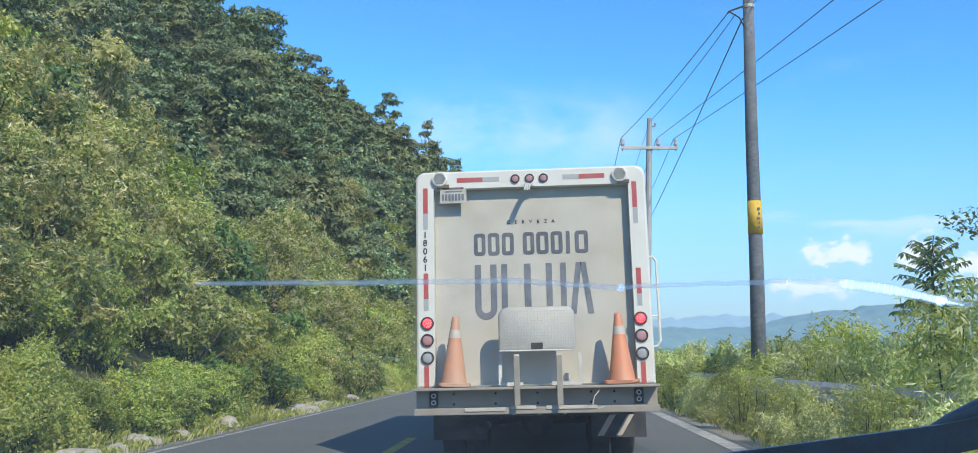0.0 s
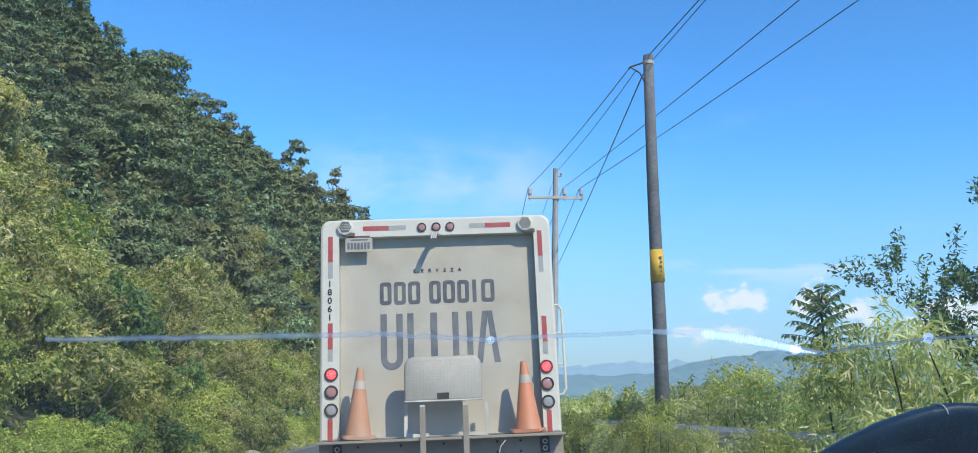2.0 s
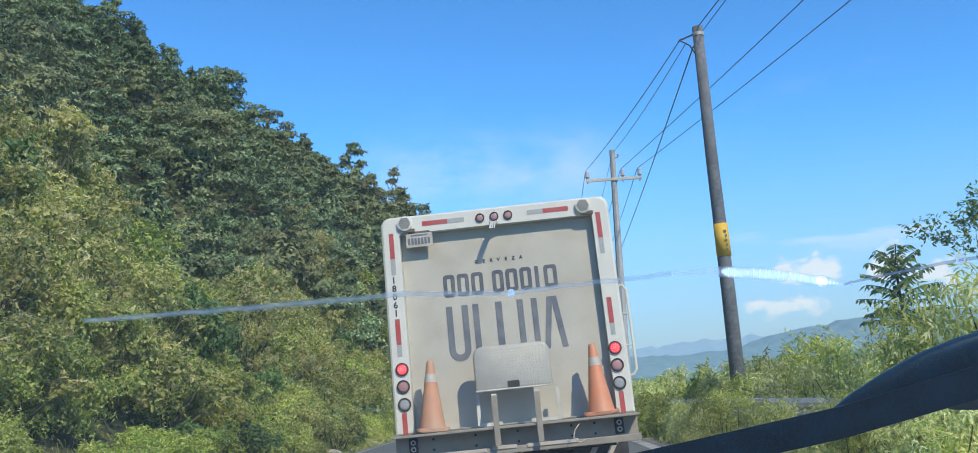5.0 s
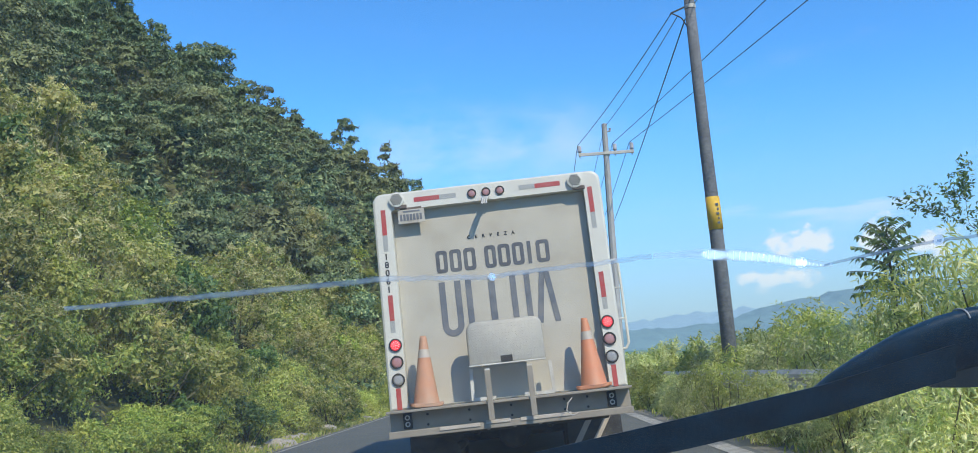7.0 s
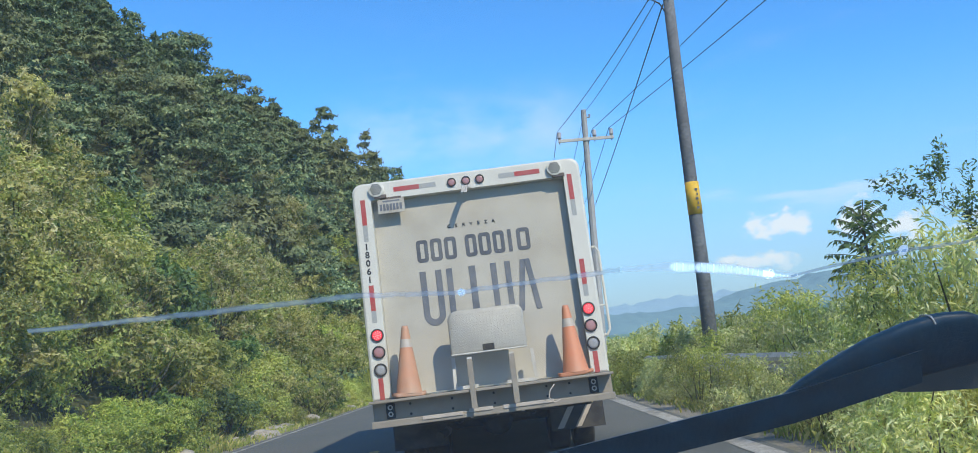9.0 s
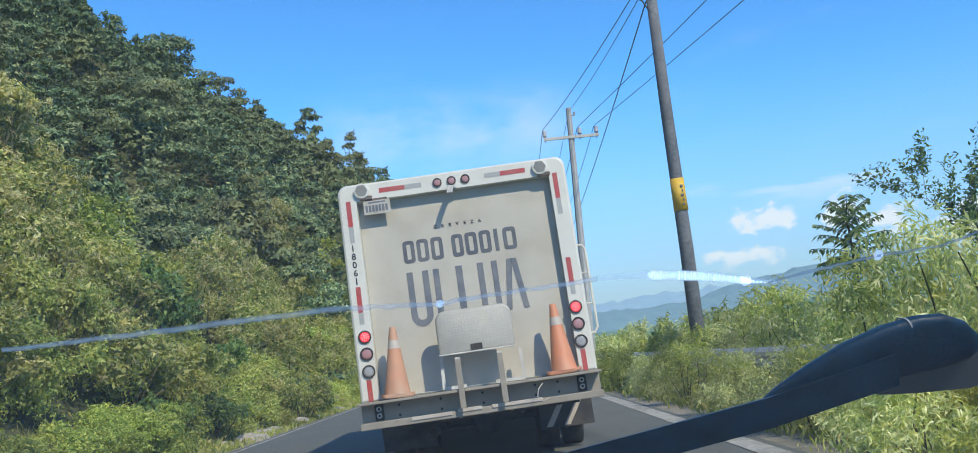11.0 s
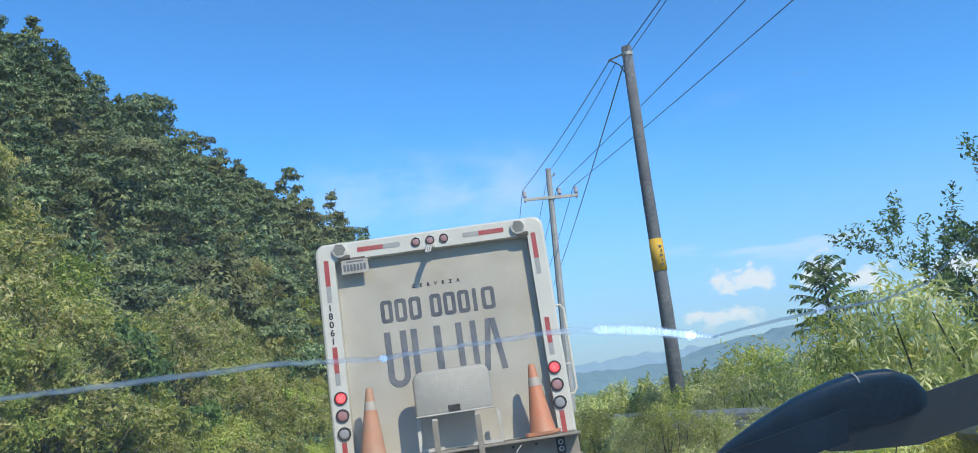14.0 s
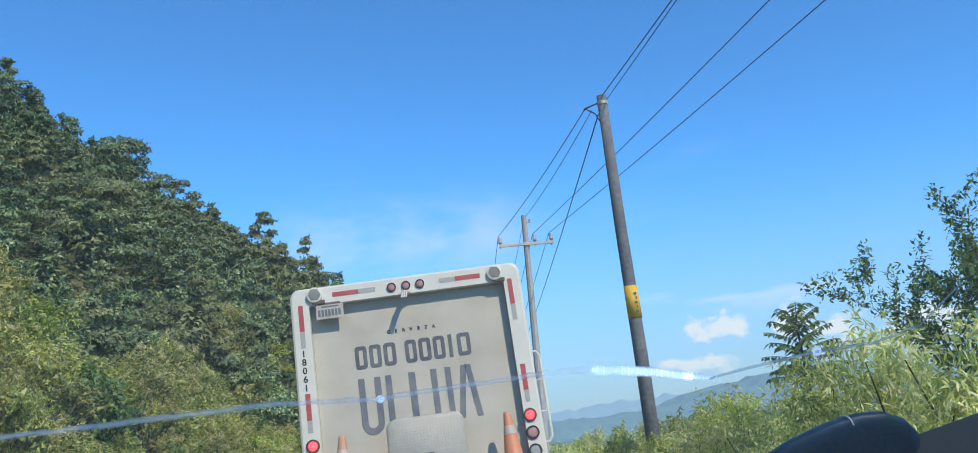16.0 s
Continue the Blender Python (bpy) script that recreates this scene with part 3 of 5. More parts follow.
# ---------------------------------------------------------------- vegetation
def shrub_kind(n_leaves, size, length, width, mat, label, tall=1.0, lobes_n=14, plumes=0, droop=0.35, fine=True):
    """One shrub about size wide: stems, a crown of single leaves round a denser heart, and flower plumes; returns its base."""
    lobes = []
    for k in range(lobes_n):
        a, q = RNG.uniform(0, 6.28), size * 0.5 * math.sqrt(RNG.random())
        h = size * tall * RNG.uniform(0.15, 0.95) * (1 - 0.45 * (q / (size * 0.5)) ** 2)
        r = size * RNG.uniform(0.10, 0.24)
        lobes.append(((q * math.cos(a), q * math.sin(a), h), (r, r, r * RNG.uniform(0.7, 1.2))))
    skin_at, skin_out = lump_points(n_leaves * 2 // 5, lobes, 0.45)
    at, out = spray_points(n_leaves * 3 // 5, 18, lobes, size * 0.19)
    if fine:
        v1, f1 = leaf_arrays(skin_at, skin_out, length, width * 1.1, droop, skin=True)
        v2, f2 = leaf_arrays(at, out, length, width, droop, 0.5)
        v, f = np.concatenate([v1, v2]), np.concatenate([f1, f2 + len(v1)])
    else:
        heart_at, heart_out = lump_points(n_leaves // 9, [(c, tuple(q * 0.6 for q in r)) for c, r in lobes], 0.6)
        v, f = tris([leaf_tris(skin_at, skin_out, length, width * 1.2, droop), leaf_tris(at, out, length, width, droop, 0.9),
                     leaf_tris(heart_at, heart_out, size * 0.06, size * 0.04, 0.2, 0.3)])
    v[:, 2] = np.maximum(v[:, 2], 0.02)
    ob = base("shrub", Matrix(), label, "shrub")
    if plumes:
        high = at[at[:, 2] > size * tall * 0.42]
        high = high[RNG.choice(len(high), plumes)]
        k = 16
        way = unit(RNG.normal(0, 1, (len(high) * k, 3)) + np.array([0, 0, 0.7]))
        root = np.repeat(high, k, 0) + RNG.normal(0, 0.03, (len(high) * k, 3)) + np.array([0, 0, 0.03])
        side = unit(np.cross(way, RNG.normal(0, 1, way.shape))) * 0.014
        tip = root + way * RNG.uniform(0.08, 0.16, (len(way), 1)) - np.array([0, 0, 0.03])
        pv, pf = tris([np.stack([root - side, root + side * 1.3, tip], 1).reshape(-1, 3)])
        head = new("flower_plumes", mesh_from("flower_plumes", pv, pf, FLOWER))
        head.parent = ob
        head["label"] = "cream and tan flower plumes"
    stems = bmesh.new()
    for c, r in lobes:
        m = Vector(c) * 0.55 + Vector((RNG.normal(0, 0.08), RNG.normal(0, 0.08), 0.05))
        add_tube(stems, [(RNG.normal(0, 0.05) * size, RNG.normal(0, 0.05) * size, -0.3), m, c], [0.014 * size, 0.008 * size, 0.003 * size], 3)
    part("stems", stems, STEM, ob)
    leaves = new("foliage", mesh_from("foliage", v, f, mat))
    leaves.parent = ob
    return ob


def scatter(kinds, spots, group, coarse_from):
    """Copies of shrubs at (kind, x, y, scale, turn); the second half of kinds has fewer, larger leaves, for the far ones."""
    used = set()
    for k, x, y, s, turn in spots:
        k += len(kinds) // 2 if y > coarse_from or x < -14 or abs(x) > 0.85 * y else 0
        z = float(land_z(np.array([x]), np.array([y]))[0]) - 0.12
        m = pose(x, y, z, RNG.normal(0, 4), RNG.normal(0, 4), turn)
        ob = kinds[k]
        if k in used:
            ob = copy_thing(ob, m)
        else:
            ob.matrix_world = m
            used.add(k)
        ob.scale = (s, s, s * RNG.uniform(0.85, 1.15))
        tagged(ob, group=group)
    for k, ob in enumerate(kinds):
        if k not in used:
            for child in ob.children:
                bpy.data.objects.remove(child)
            bpy.data.objects.remove(ob)


def shrub_set(rows, share, grow, fine):
    """The kinds of a set, and the same kinds with fewer and larger leaves for the distance."""
    near = [shrub_kind(n, w, l, b, *rest, fine=fine) for n, w, l, b, *rest in rows]
    return near + [shrub_kind(int(n * share), w, l * grow, b * grow, rest[0], rest[1], rest[2], rest[3], int(rest[4] * 0.6), rest[5], fine=False) for n, w, l, b, *rest in rows]


west = shrub_set([(11500, 2.3, 0.085, 0.042, LEAF_GREEN, "dense fresh green roadside shrub on a bank", 0.95, 18, 0, 0.35),
                  (11500, 2.4, 0.080, 0.038, LEAF_LIGHT, "yellow green leafy shrub on a bank", 0.9, 16, 0, 0.35),
                  (11500, 2.5, 0.080, 0.036, LEAF_DRY, "green shrub topped with tan flower plumes", 1.0, 16, 130, 0.35),
                  (10500, 2.2, 0.095, 0.050, LEAF_DARK, "dark green broad-leaved shrub on a bank", 1.0, 15, 0, 0.35),
                  (11500, 2.6, 0.072, 0.032, LEAF_DRY, "tall tan and green flowering shrub", 1.15, 18, 190, 0.35)], 0.34, 1.45, False)
spots = []
for row, (left, step, smin, smax) in enumerate(((0.75, 1.05, 0.45, 0.68), (2.0, 1.15, 0.68, 0.95), (3.6, 1.8, 0.85, 1.15), (5.8, 2.2, 1.0, 1.35), (8.2, 2.3, 1.1, 1.5), (10.8, 2.6, 1.2, 1.6), (13.8, 3.0, 1.2, 1.7))):
    y = 5.5 + 0.8 * row + (6 if row > 3 else 0)
    while y < (66, 66, 64, 62, 30, 26, 14)[row]:
        x = road_mid(y) - HALF - 0.55 - left + RNG.normal(0, 0.28)
        k = int(RNG.choice(5, p=[(0.32, 0.46, 0.14, 0.08, 0.0), (0.18, 0.32, 0.28, 0.06, 0.16), (0.12, 0.22, 0.32, 0.06, 0.28), (0.12, 0.2, 0.3, 0.08, 0.3), (0.15, 0.25, 0.25, 0.1, 0.25), (0.2, 0.25, 0.2, 0.15, 0.2), (0.25, 0.25, 0.15, 0.2, 0.15)][row]))
        spots.append((k, x, y, RNG.uniform(smin, smax), RNG.uniform(0, 360)))
        y += step * RNG.uniform(0.75, 1.25) * (1 + max(0, y - 25) * 0.012)
scatter(west, spots, "shrubs on the cut bank", 17.0)

RNG = np.random.default_rng(5)
east = shrub_set([(6300, 2.2, 0.118, 0.025, LEAF_EAST, "bright yellow green shrub with narrow leaves beyond a guardrail", 1.0, 16, 0, 0.7),
                  (6300, 2.3, 0.113, 0.026, LEAF_LIGHT, "green narrow-leaved shrub beyond a guardrail", 0.95, 16, 0, 0.6),
                  (5400, 1.9, 0.093, 0.042, LEAF_DARK, "dark green shrub beyond a guardrail", 0.9, 12, 0, 0.35)], 0.8, 1.4, True)
RNG = np.random.default_rng(17)
spots = []
for row, (right, step, smin, smax) in enumerate(((0.98, 0.66, 0.42, 0.66), (2.3, 0.85, 0.90, 1.15), (3.8, 1.05, 1.05, 1.4), (5.8, 1.8, 1.15, 1.4), (8.6, 2.6, 1.25, 1.5))):
    y = 4.5 + 0.5 * row
    while y < 44:
        x = road_mid(y) + HALF + right + RNG.normal(0, 0.22)
        k = int(RNG.choice(3, p=[(0.55, 0.37, 0.08), (0.62, 0.33, 0.05), (0.64, 0.31, 0.05), (0.6, 0.34, 0.06), (0.6, 0.34, 0.06)][row]))
        spots.append((k, x, y, RNG.uniform(smin, smax) * (0.81 - 0.05 * min(1.0, max(0.0, (y - 10) / 5)) - 0.14 * (math.hypot(x - 5.0, y - 10.8) < 1.7) + (0.18 * noise.noise(Vector((y * 0.55, right, 3.0))) if row else 0.0)), RNG.uniform(0, 360)))
        y += step * RNG.uniform(0.75, 1.3) * (1 + max(0, y - 20) * 0.02)
scatter(east, spots, "shrubs beyond the guardrail", 17.0)


def sprig_kind(height, n_stems):
    """A tall loose weed: thin stems with leaves all the way up."""
    ob = base("weed", Matrix(), "tall leafy weed rising above the shrubs", "weed")
    stems, at, out = bmesh.new(), [], []
    for _ in range(n_stems):
        a, lean = RNG.uniform(0, 6.28), RNG.uniform(0.05, 0.28)
        h = height * RNG.uniform(0.7, 1.0)
        d = np.array([math.cos(a) * lean, math.sin(a) * lean, 1.0])
        pts = [d * h * q + np.array([0, 0, -0.1 * h * lean * q * q]) for q in np.linspace(0, 1, 12)]
        add_tube(stems, pts, [0.011 * (1 - 0.07 * i) for i in range(12)], 5)
        for i, p in enumerate(pts[3:]):
            for _ in range(10):
                b = RNG.uniform(0, 6.28)
                at.append(p + RNG.normal(0, 0.05, 3))
                out.append([math.cos(b), math.sin(b), 0.35])
    part("stems", stems, STEM, ob)
    v, f = leaf_arrays(np.array(at), np.array(out), 0.12, 0.035, 0.5, 0.3)
    leaves = new("foliage", mesh_from("foliage", v, f, LEAF_LIGHT))
    leaves.parent = ob
    return ob


RNG = np.random.default_rng(31)
weeds = [sprig_kind(2.7, 6), sprig_kind(2.3, 5)]
spots = []
for i in range(16):
    y = 10.0 + 1.05 * i
    spots.append((0, road_mid(y) + HALF + 3.2 + RNG.uniform(0, 2.6), y + RNG.normal(0, 0.3), RNG.uniform(0.74, 1.0), RNG.uniform(0, 360)))
scatter(weeds, spots, "weeds above the shrubs", 15.0)


def woods():
    """The closed canopy of the wooded hill: crowns of many boughs, leafy on the side open to the light, one mesh."""
    parts, taken = [], {}
    for _ in range(26000):
        y = RNG.uniform(27, 99)
        az = RNG.uniform(-0.80, 0.10)
        x = az * y
        left = road_mid(min(y, 95)) - HALF - 0.55 - x
        if left < (16 if y < 40 else 9 if y < 48 else 3.5 if y < 53 else 1.6) and y < 66 or y > 96 and az < -0.3:
            continue
        R = RNG.choice([1.4, 2.0, 2.8, 3.7]) * RNG.uniform(0.85, 1.15) * (1.0 if y < 66 else 0.78) * (1.0 if az < -0.12 else 0.7)
        cell = (round(x / 8), round(y / 8))
        near = [p for i in (-1, 0, 1) for j in (-1, 0, 1) for p in taken.get((cell[0] + i, cell[1] + j), ())]
        if any(math.hypot(x - p[0], (y - p[1]) * 0.8) < 0.57 * (R + p[2]) for p in near):
            continue
        taken.setdefault(cell, []).append((x, y, R))
        g = float(land_z(np.array([x]), np.array([y]))[0])
        point = RNG.random() < 0.4                        # some crowns are pointed, the rest are domes
        hgt = R * (RNG.uniform(1.8, 2.6) if point else RNG.uniform(1.1, 1.6))
        open_side = unit(np.array([0.45, -0.75, 0.85]))    # downhill and up: the neighbours shade the rest
        lobes = []
        k = 0
        while len(lobes) < 20 and k < 90:
            k += 1
            d = unit(RNG.normal(0, 1, 3))
            if d @ open_side < -0.25 or d[2] < -0.25:
                continue
            q = (0.85 - 0.7 * max(0.0, d[2])) if point else 1.0
            r = R * RNG.uniform(0.20, 0.34) * (0.9 - 0.45 * max(0.0, d[2]) if point else 1.0)
            c = np.array([x + d[0] * R * 0.82 * q, y + d[1] * R * 0.82 * q, g + 0.35 * R + max(0.0, d[2]) ** (0.8 if point else 1.0) * hgt * 0.85])
            lobes.append((tuple(c), (r, r, r * RNG.uniform(0.5, 0.75))))
        size = 0.085 + 0.0016 * y
        n = int(2500 * (R / 2.3) ** 1.9 * (0.18 / size) ** 1.6)
        p, o = lump_points(n * 4 // 5, lobes, 0.22, 0.02)
        parts.append(leaf_tris(p, o, size * 1.4, size * 0.9, 0.3, 0.4))
        p, o = spray_points(n // 5, 10, lobes, R * 0.22)
        parts.append(leaf_tris(p, o, size * 1.3, size * 0.7, 0.3, 0.9))
        heart = [((x - 0.1 * R, y + 0.15 * R, g + 0.35 * hgt), (R * 0.5, R * 0.5, hgt * 0.38))]
        p, o = lump_points(int(110 * R), heart, 0.5, -0.2)
        parts.append(leaf_tris(p, o, 0.36, 0.26, 0.2, 0.3))
    # undergrowth between the trunks
    n = 40000
    y = RNG.uniform(27, 98, n)
    x = RNG.uniform(-0.75, 0.14, n) * y
    mid = -1.38 - 0.004 * np.maximum(0, np.minimum(y, 95) - 32.0) ** 2
    keep = (mid - HALF - 1.5 - x > 0) | (y > 67)
    x, y = x[keep], y[keep]
    p = np.column_stack([x, y, land_z(x, y) + 0.9 * RNG.random(len(x))])
    o = unit(np.column_stack([RNG.normal(0.3, 0.5, len(x)), RNG.normal(-0.5, 0.5, len(x)), np.full(len(x), 0.9)]))
    parts.append(leaf_tris(p, o, 0.34, 0.24, 0.1, 0.4))
    # scrub on the steep face above the bend
    n = 16000
    y = RNG.uniform(61, 75, n)
    x = RNG.uniform(-0.30, 0.08, n) * y
    keep = (-1.38 - 0.004 * (y - 32.0) ** 2 - HALF - 0.6 - x > 0) | (y > 67)
    x, y = x[keep], y[keep]
    lump = np.abs(np.sin(x * 1.3 + np.sin(y * 0.8)) * np.sin(y * 1.1))
    out = RNG.random(len(x)) * (0.4 + 1.0 * lump)
    p = np.column_stack([x, y - 0.8 * out, land_z(x, y) + 0.7 * out])
    o = unit(np.column_stack([RNG.normal(0.2, 0.4, len(x)), RNG.normal(-0.9, 0.4, len(x)), RNG.normal(0.8, 0.3, len(x))]))
    parts.append(leaf_tris(p, o, 0.30, 0.20, 0.2, 0.5))
    v, f = tris(parts)
    tagged(new("woods", mesh_from("woods", v, f, LEAF_FOREST)), "dense mixed green woods covering a steep hill", "woods", kind="stuff")


RNG = np.random.default_rng(23)
woods()


def grass(name, spots_xy, h0, h1, label):
    """Blades of verge grass, bent triangles."""
    n = len(spots_xy)
    at = np.column_stack([spots_xy, land_z(spots_xy[:, 0], spots_xy[:, 1])])
    a = RNG.uniform(0, 6.28, n)
    lean = RNG.uniform(0.1, 0.7, n)
    h = RNG.uniform(h0, h1, n)
    dx = np.stack([np.cos(a), np.sin(a), np.zeros(n)], 1)
    side = np.stack([-np.sin(a), np.cos(a), np.zeros(n)], 1) * 0.006
    tip = at + dx * (lean * h)[:, None] + np.array([0, 0, 1]) * (h * (1 - 0.4 * lean))[:, None]
    mid_p = at + dx * (lean * h * 0.3)[:, None] + np.array([0, 0, 1]) * (h * 0.6)[:, None]
    v = np.stack([at - side, at + side, mid_p + side * 0.8, tip], 1).reshape(-1, 3)
    f = np.arange(4 * n).reshape(n, 4)
    tagged(new(name, mesh_from(name, v, f, GRASS)), label, "grass", kind="stuff")


def verge(n, off0, off1, y0, y1):
    y = y0 + (y1 - y0) * RNG.random(n) ** 1.3
    mid = -1.38 - 0.004 * np.maximum(0, y - 32.0) ** 2
    clump = 0.12 * RNG.normal(0, 1, n)
    return np.column_stack([mid + RNG.uniform(off0, off1, n) + clump, y + clump])


grass("grass", np.concatenate([verge(24000, -HALF - 2.2, -HALF - 0.30, 4, 45), verge(20000, HALF + 0.45, HALF + 2.6, 3, 40)]), 0.05, 0.22, "green and straw-coloured grass on the road verges")


def rock(x, y, s):
    bm = bmesh.new()
    bmesh.ops.create_icosphere(bm, subdivisions=2, radius=1)
    off = Vector((x * 3, y, 0))
    for v in bm.verts:
        v.co *= 0.8 + 0.45 * noise.noise(v.co * 1.1 + off)
        v.co = Vector((v.co.x * s * 1.4, v.co.y * s, v.co.z * s * 0.6))
    ob = part("rock", bm, ROCK)
    ob.location = (x, y, float(land_z(np.array([x]), np.array([y]))[0]) + s * 0.15)
    ob.rotation_euler = (0, 0, RNG.uniform(0, 6))
    tagged(ob, "pale weathered rock on the road verge", "rock", "verge rocks")


for k in range(46):
    y = 8 + 28 * RNG.random()
    rock(road_mid(y) - HALF - 0.45 - RNG.random() * 0.5, y, 0.08 + 0.26 * RNG.random() ** 2)


def branch(bm, p, d, length, r, depth, tips):
    """A limb that bends and forks; tips gets the twig ends."""
    pts, rad = [p], [r]
    for k in range(4):
        d = (d + Vector((RNG.normal(0, 0.16), RNG.normal(0, 0.16), RNG.normal(0.06, 0.1)))).normalized()
        p = p + d * length / 4
        pts.append(p)
        rad.append(r * (1 - 0.14 * (k + 1)))
        if depth <= 1:
            tips.append((p.copy(), d.copy()))
    add_tube(bm, pts, rad, 6 if depth > 1 else 4)
    if depth:
        for _ in range(3 if depth > 1 else 4):
            i = int(RNG.integers(1, 5))
            s = (d + Vector((RNG.normal(0, 0.75), RNG.normal(0, 0.75), RNG.normal(0.15, 0.5)))).normalized()
            branch(bm, pts[i], s, length * RNG.uniform(0.5, 0.78), rad[i] * 0.62, depth - 1, tips)


def broadleaf_tree(x, y, height, lean, per_tip):
    g = float(land_z(np.array([x]), np.array([y]))[0])
    ob = base("tree", pose(x, y, g - 0.1), "slender dark-leaved roadside tree with an open crown", "tree")
    bm, tips = bmesh.new(), []
    add_tube(bm, [(0, 0, -0.3), (lean * 0.15, 0.05, height * 0.2), (lean * 0.35, 0, height * 0.42)], [0.10, 0.085, 0.06], 8)
    top = Vector((lean * 0.35, 0, height * 0.42))
    for k in range(5):
        a = k * 1.26 + 0.3
        branch(bm, top - Vector((0, 0, height * 0.06 * k)), Vector((math.cos(a) * 0.5, math.sin(a) * 0.5, 0.9)), height * 0.34, 0.045, 3, tips)
    part("trunk", bm, BARK, ob)
    at = np.array([t[0] for t in tips])
    out = np.array([t[1] for t in tips])
    at, out = np.repeat(at, per_tip, 0), np.repeat(out, per_tip, 0)
    at = at + RNG.normal(0, 0.075, at.shape)
    v, f = leaf_arrays(at, out, 0.135, 0.058, 0.4, 0.9)
    leaves = new("crown", mesh_from("crown", v, f, LEAF_TREE))
    leaves.parent = ob
    return ob


RNG = np.random.default_rng(42)
broadleaf_tree(12.0, 17.6, 8.4, 0.2, 15)


def sumac(x, y, height):
    g = float(land_z(np.array([x]), np.array([y]))[0])
    ob = base("sapling", pose(x, y, g - 0.05), "sapling with a tuft of feathery compound leaves", "sapling")
    part("stem", tube([(0, 0, -0.2), (0.04, 0, height * 0.5), (0, 0.02, height * 0.9)], [0.035, 0.028, 0.015], 7), BARK, ob)
    at, out, size = [], [], []
    ribs = bmesh.new()
    for k in range(30):
        a = k * 2.4
        q0 = k / 29
        h = height * (0.68 + 0.29 * q0)
        rise = 0.25 + 0.9 * q0 ** 1.5
        L = 0.58 * RNG.uniform(0.85, 1.12) * (1.0 - 0.25 * abs(2 * q0 - 0.7))
        d0 = Vector((math.cos(a), math.sin(a), rise)).normalized()
        pts = [Vector((0, 0, h)) + d0 * (L * q) + Vector((0, 0, -0.2 * L * q * q)) for q in np.linspace(0, 1, 13)]
        add_tube(ribs, pts, 0.006, 4)
        sd = Vector((-math.sin(a), math.cos(a), 0))
        for i, p in enumerate(pts[1:]):
            for sg in (-1, 1):
                at.append(p)
                out.append(sd * sg + d0 * 0.35 + Vector((0, 0, -0.15)))
    part("leaf_stalks", ribs, STEM, ob)
    v, f = leaf_arrays(np.array(at), unit(np.array(out)), 0.125, 0.042, 0.55, 0.16)
    fr = new("fronds", mesh_from("fronds", v, f, LEAF_TREE))
    fr.parent = ob
    return ob


RNG = np.random.default_rng(7)
sumac(5.0, 11.4, 2.9)


# ---------------------------------------------------------------- guardrail
def guardrail(x_off, y0, y1):
    ob = base("guardrail", pose(0, 0, 0), "dusty grey steel guardrail on posts half hidden in shrubs", "guardrail")
    prof = [(0.0, 0.0), (-0.045, 0.05), (-0.045, 0.10), (0.0, 0.15), (-0.045, 0.20), (-0.045, 0.25), (0.0, 0.31)]
    y = y0
    while y < y1:
        bm = bmesh.new()
        rows = []
        for yy in np.linspace(y, y + 3.98, 5):
            x = road_mid(yy) + x_off
            z = road_z(x, yy) + 0.44
            rows.append([bm.verts.new((x + px, yy, z + pz)) for px, pz in prof] + [bm.verts.new((x + px + 0.004, yy, z + pz)) for px, pz in prof[::-1]])
        k = len(rows[0])
        for a, b in zip(rows, rows[1:]):
            for i in range(k):
                bm.faces.new((a[i], b[i], b[(i + 1) % k], a[(i + 1) % k]))
        bmesh.ops.recalc_face_normals(bm, faces=bm.faces)
        part("rail_beam", bm, STEEL, ob)
        x = road_mid(y) + x_off
        z = road_z(x, y)
        part("post", box((x + 0.02, y + 0.1, z - 0.6), (x + 0.13, y + 0.22, z + 0.74), 0.006), STEEL, ob)
        y += 4.0


guardrail(HALF + 1.35, -6, 46)


# ---------------------------------------------------------------- delivery truck
TRUCK = pose(-0.133, 8.75, 0.751, -4.2, -2.9, 0.05)


def frame_ring(out_line, in_line, y_front, y_back, edge):
    """A flat frame between two outlines of equal length, with a rounded outer edge."""
    bm = bmesh.new()
    k = len(out_line)
    cx = sum(p[0] for p in out_line) / k
    cz = sum(p[1] for p in out_line) / k

    def row(line, y, inset=0.0):
        r = []
        for x, z in line:
            d = math.hypot(x - cx, z - cz)
            r.append(bm.verts.new((x - (x - cx) / d * inset, y, z - (z - cz) / d * inset)))
        return r
    rows = [row(out_line, y_back), row(out_line, y_front + edge), row(out_line, y_front + edge * 0.3, edge * 0.3), row(out_line, y_front, edge),
            row(in_line, y_front), row(in_line, y_back)]
    for a, b in zip(rows, rows[1:]):
        for i in range(k):
            bm.faces.new((a[i], a[(i + 1) % k], b[(i + 1) % k], b[i]))
    bmesh.ops.recalc_face_normals(bm, faces=bm.faces)
    return bm


def tape(x0, x1, z0, z1, y, mat, parent, label):
    part("reflective_tape", box((x0, y, z0), (x1, y + 0.004, z1)), mat, parent, label)


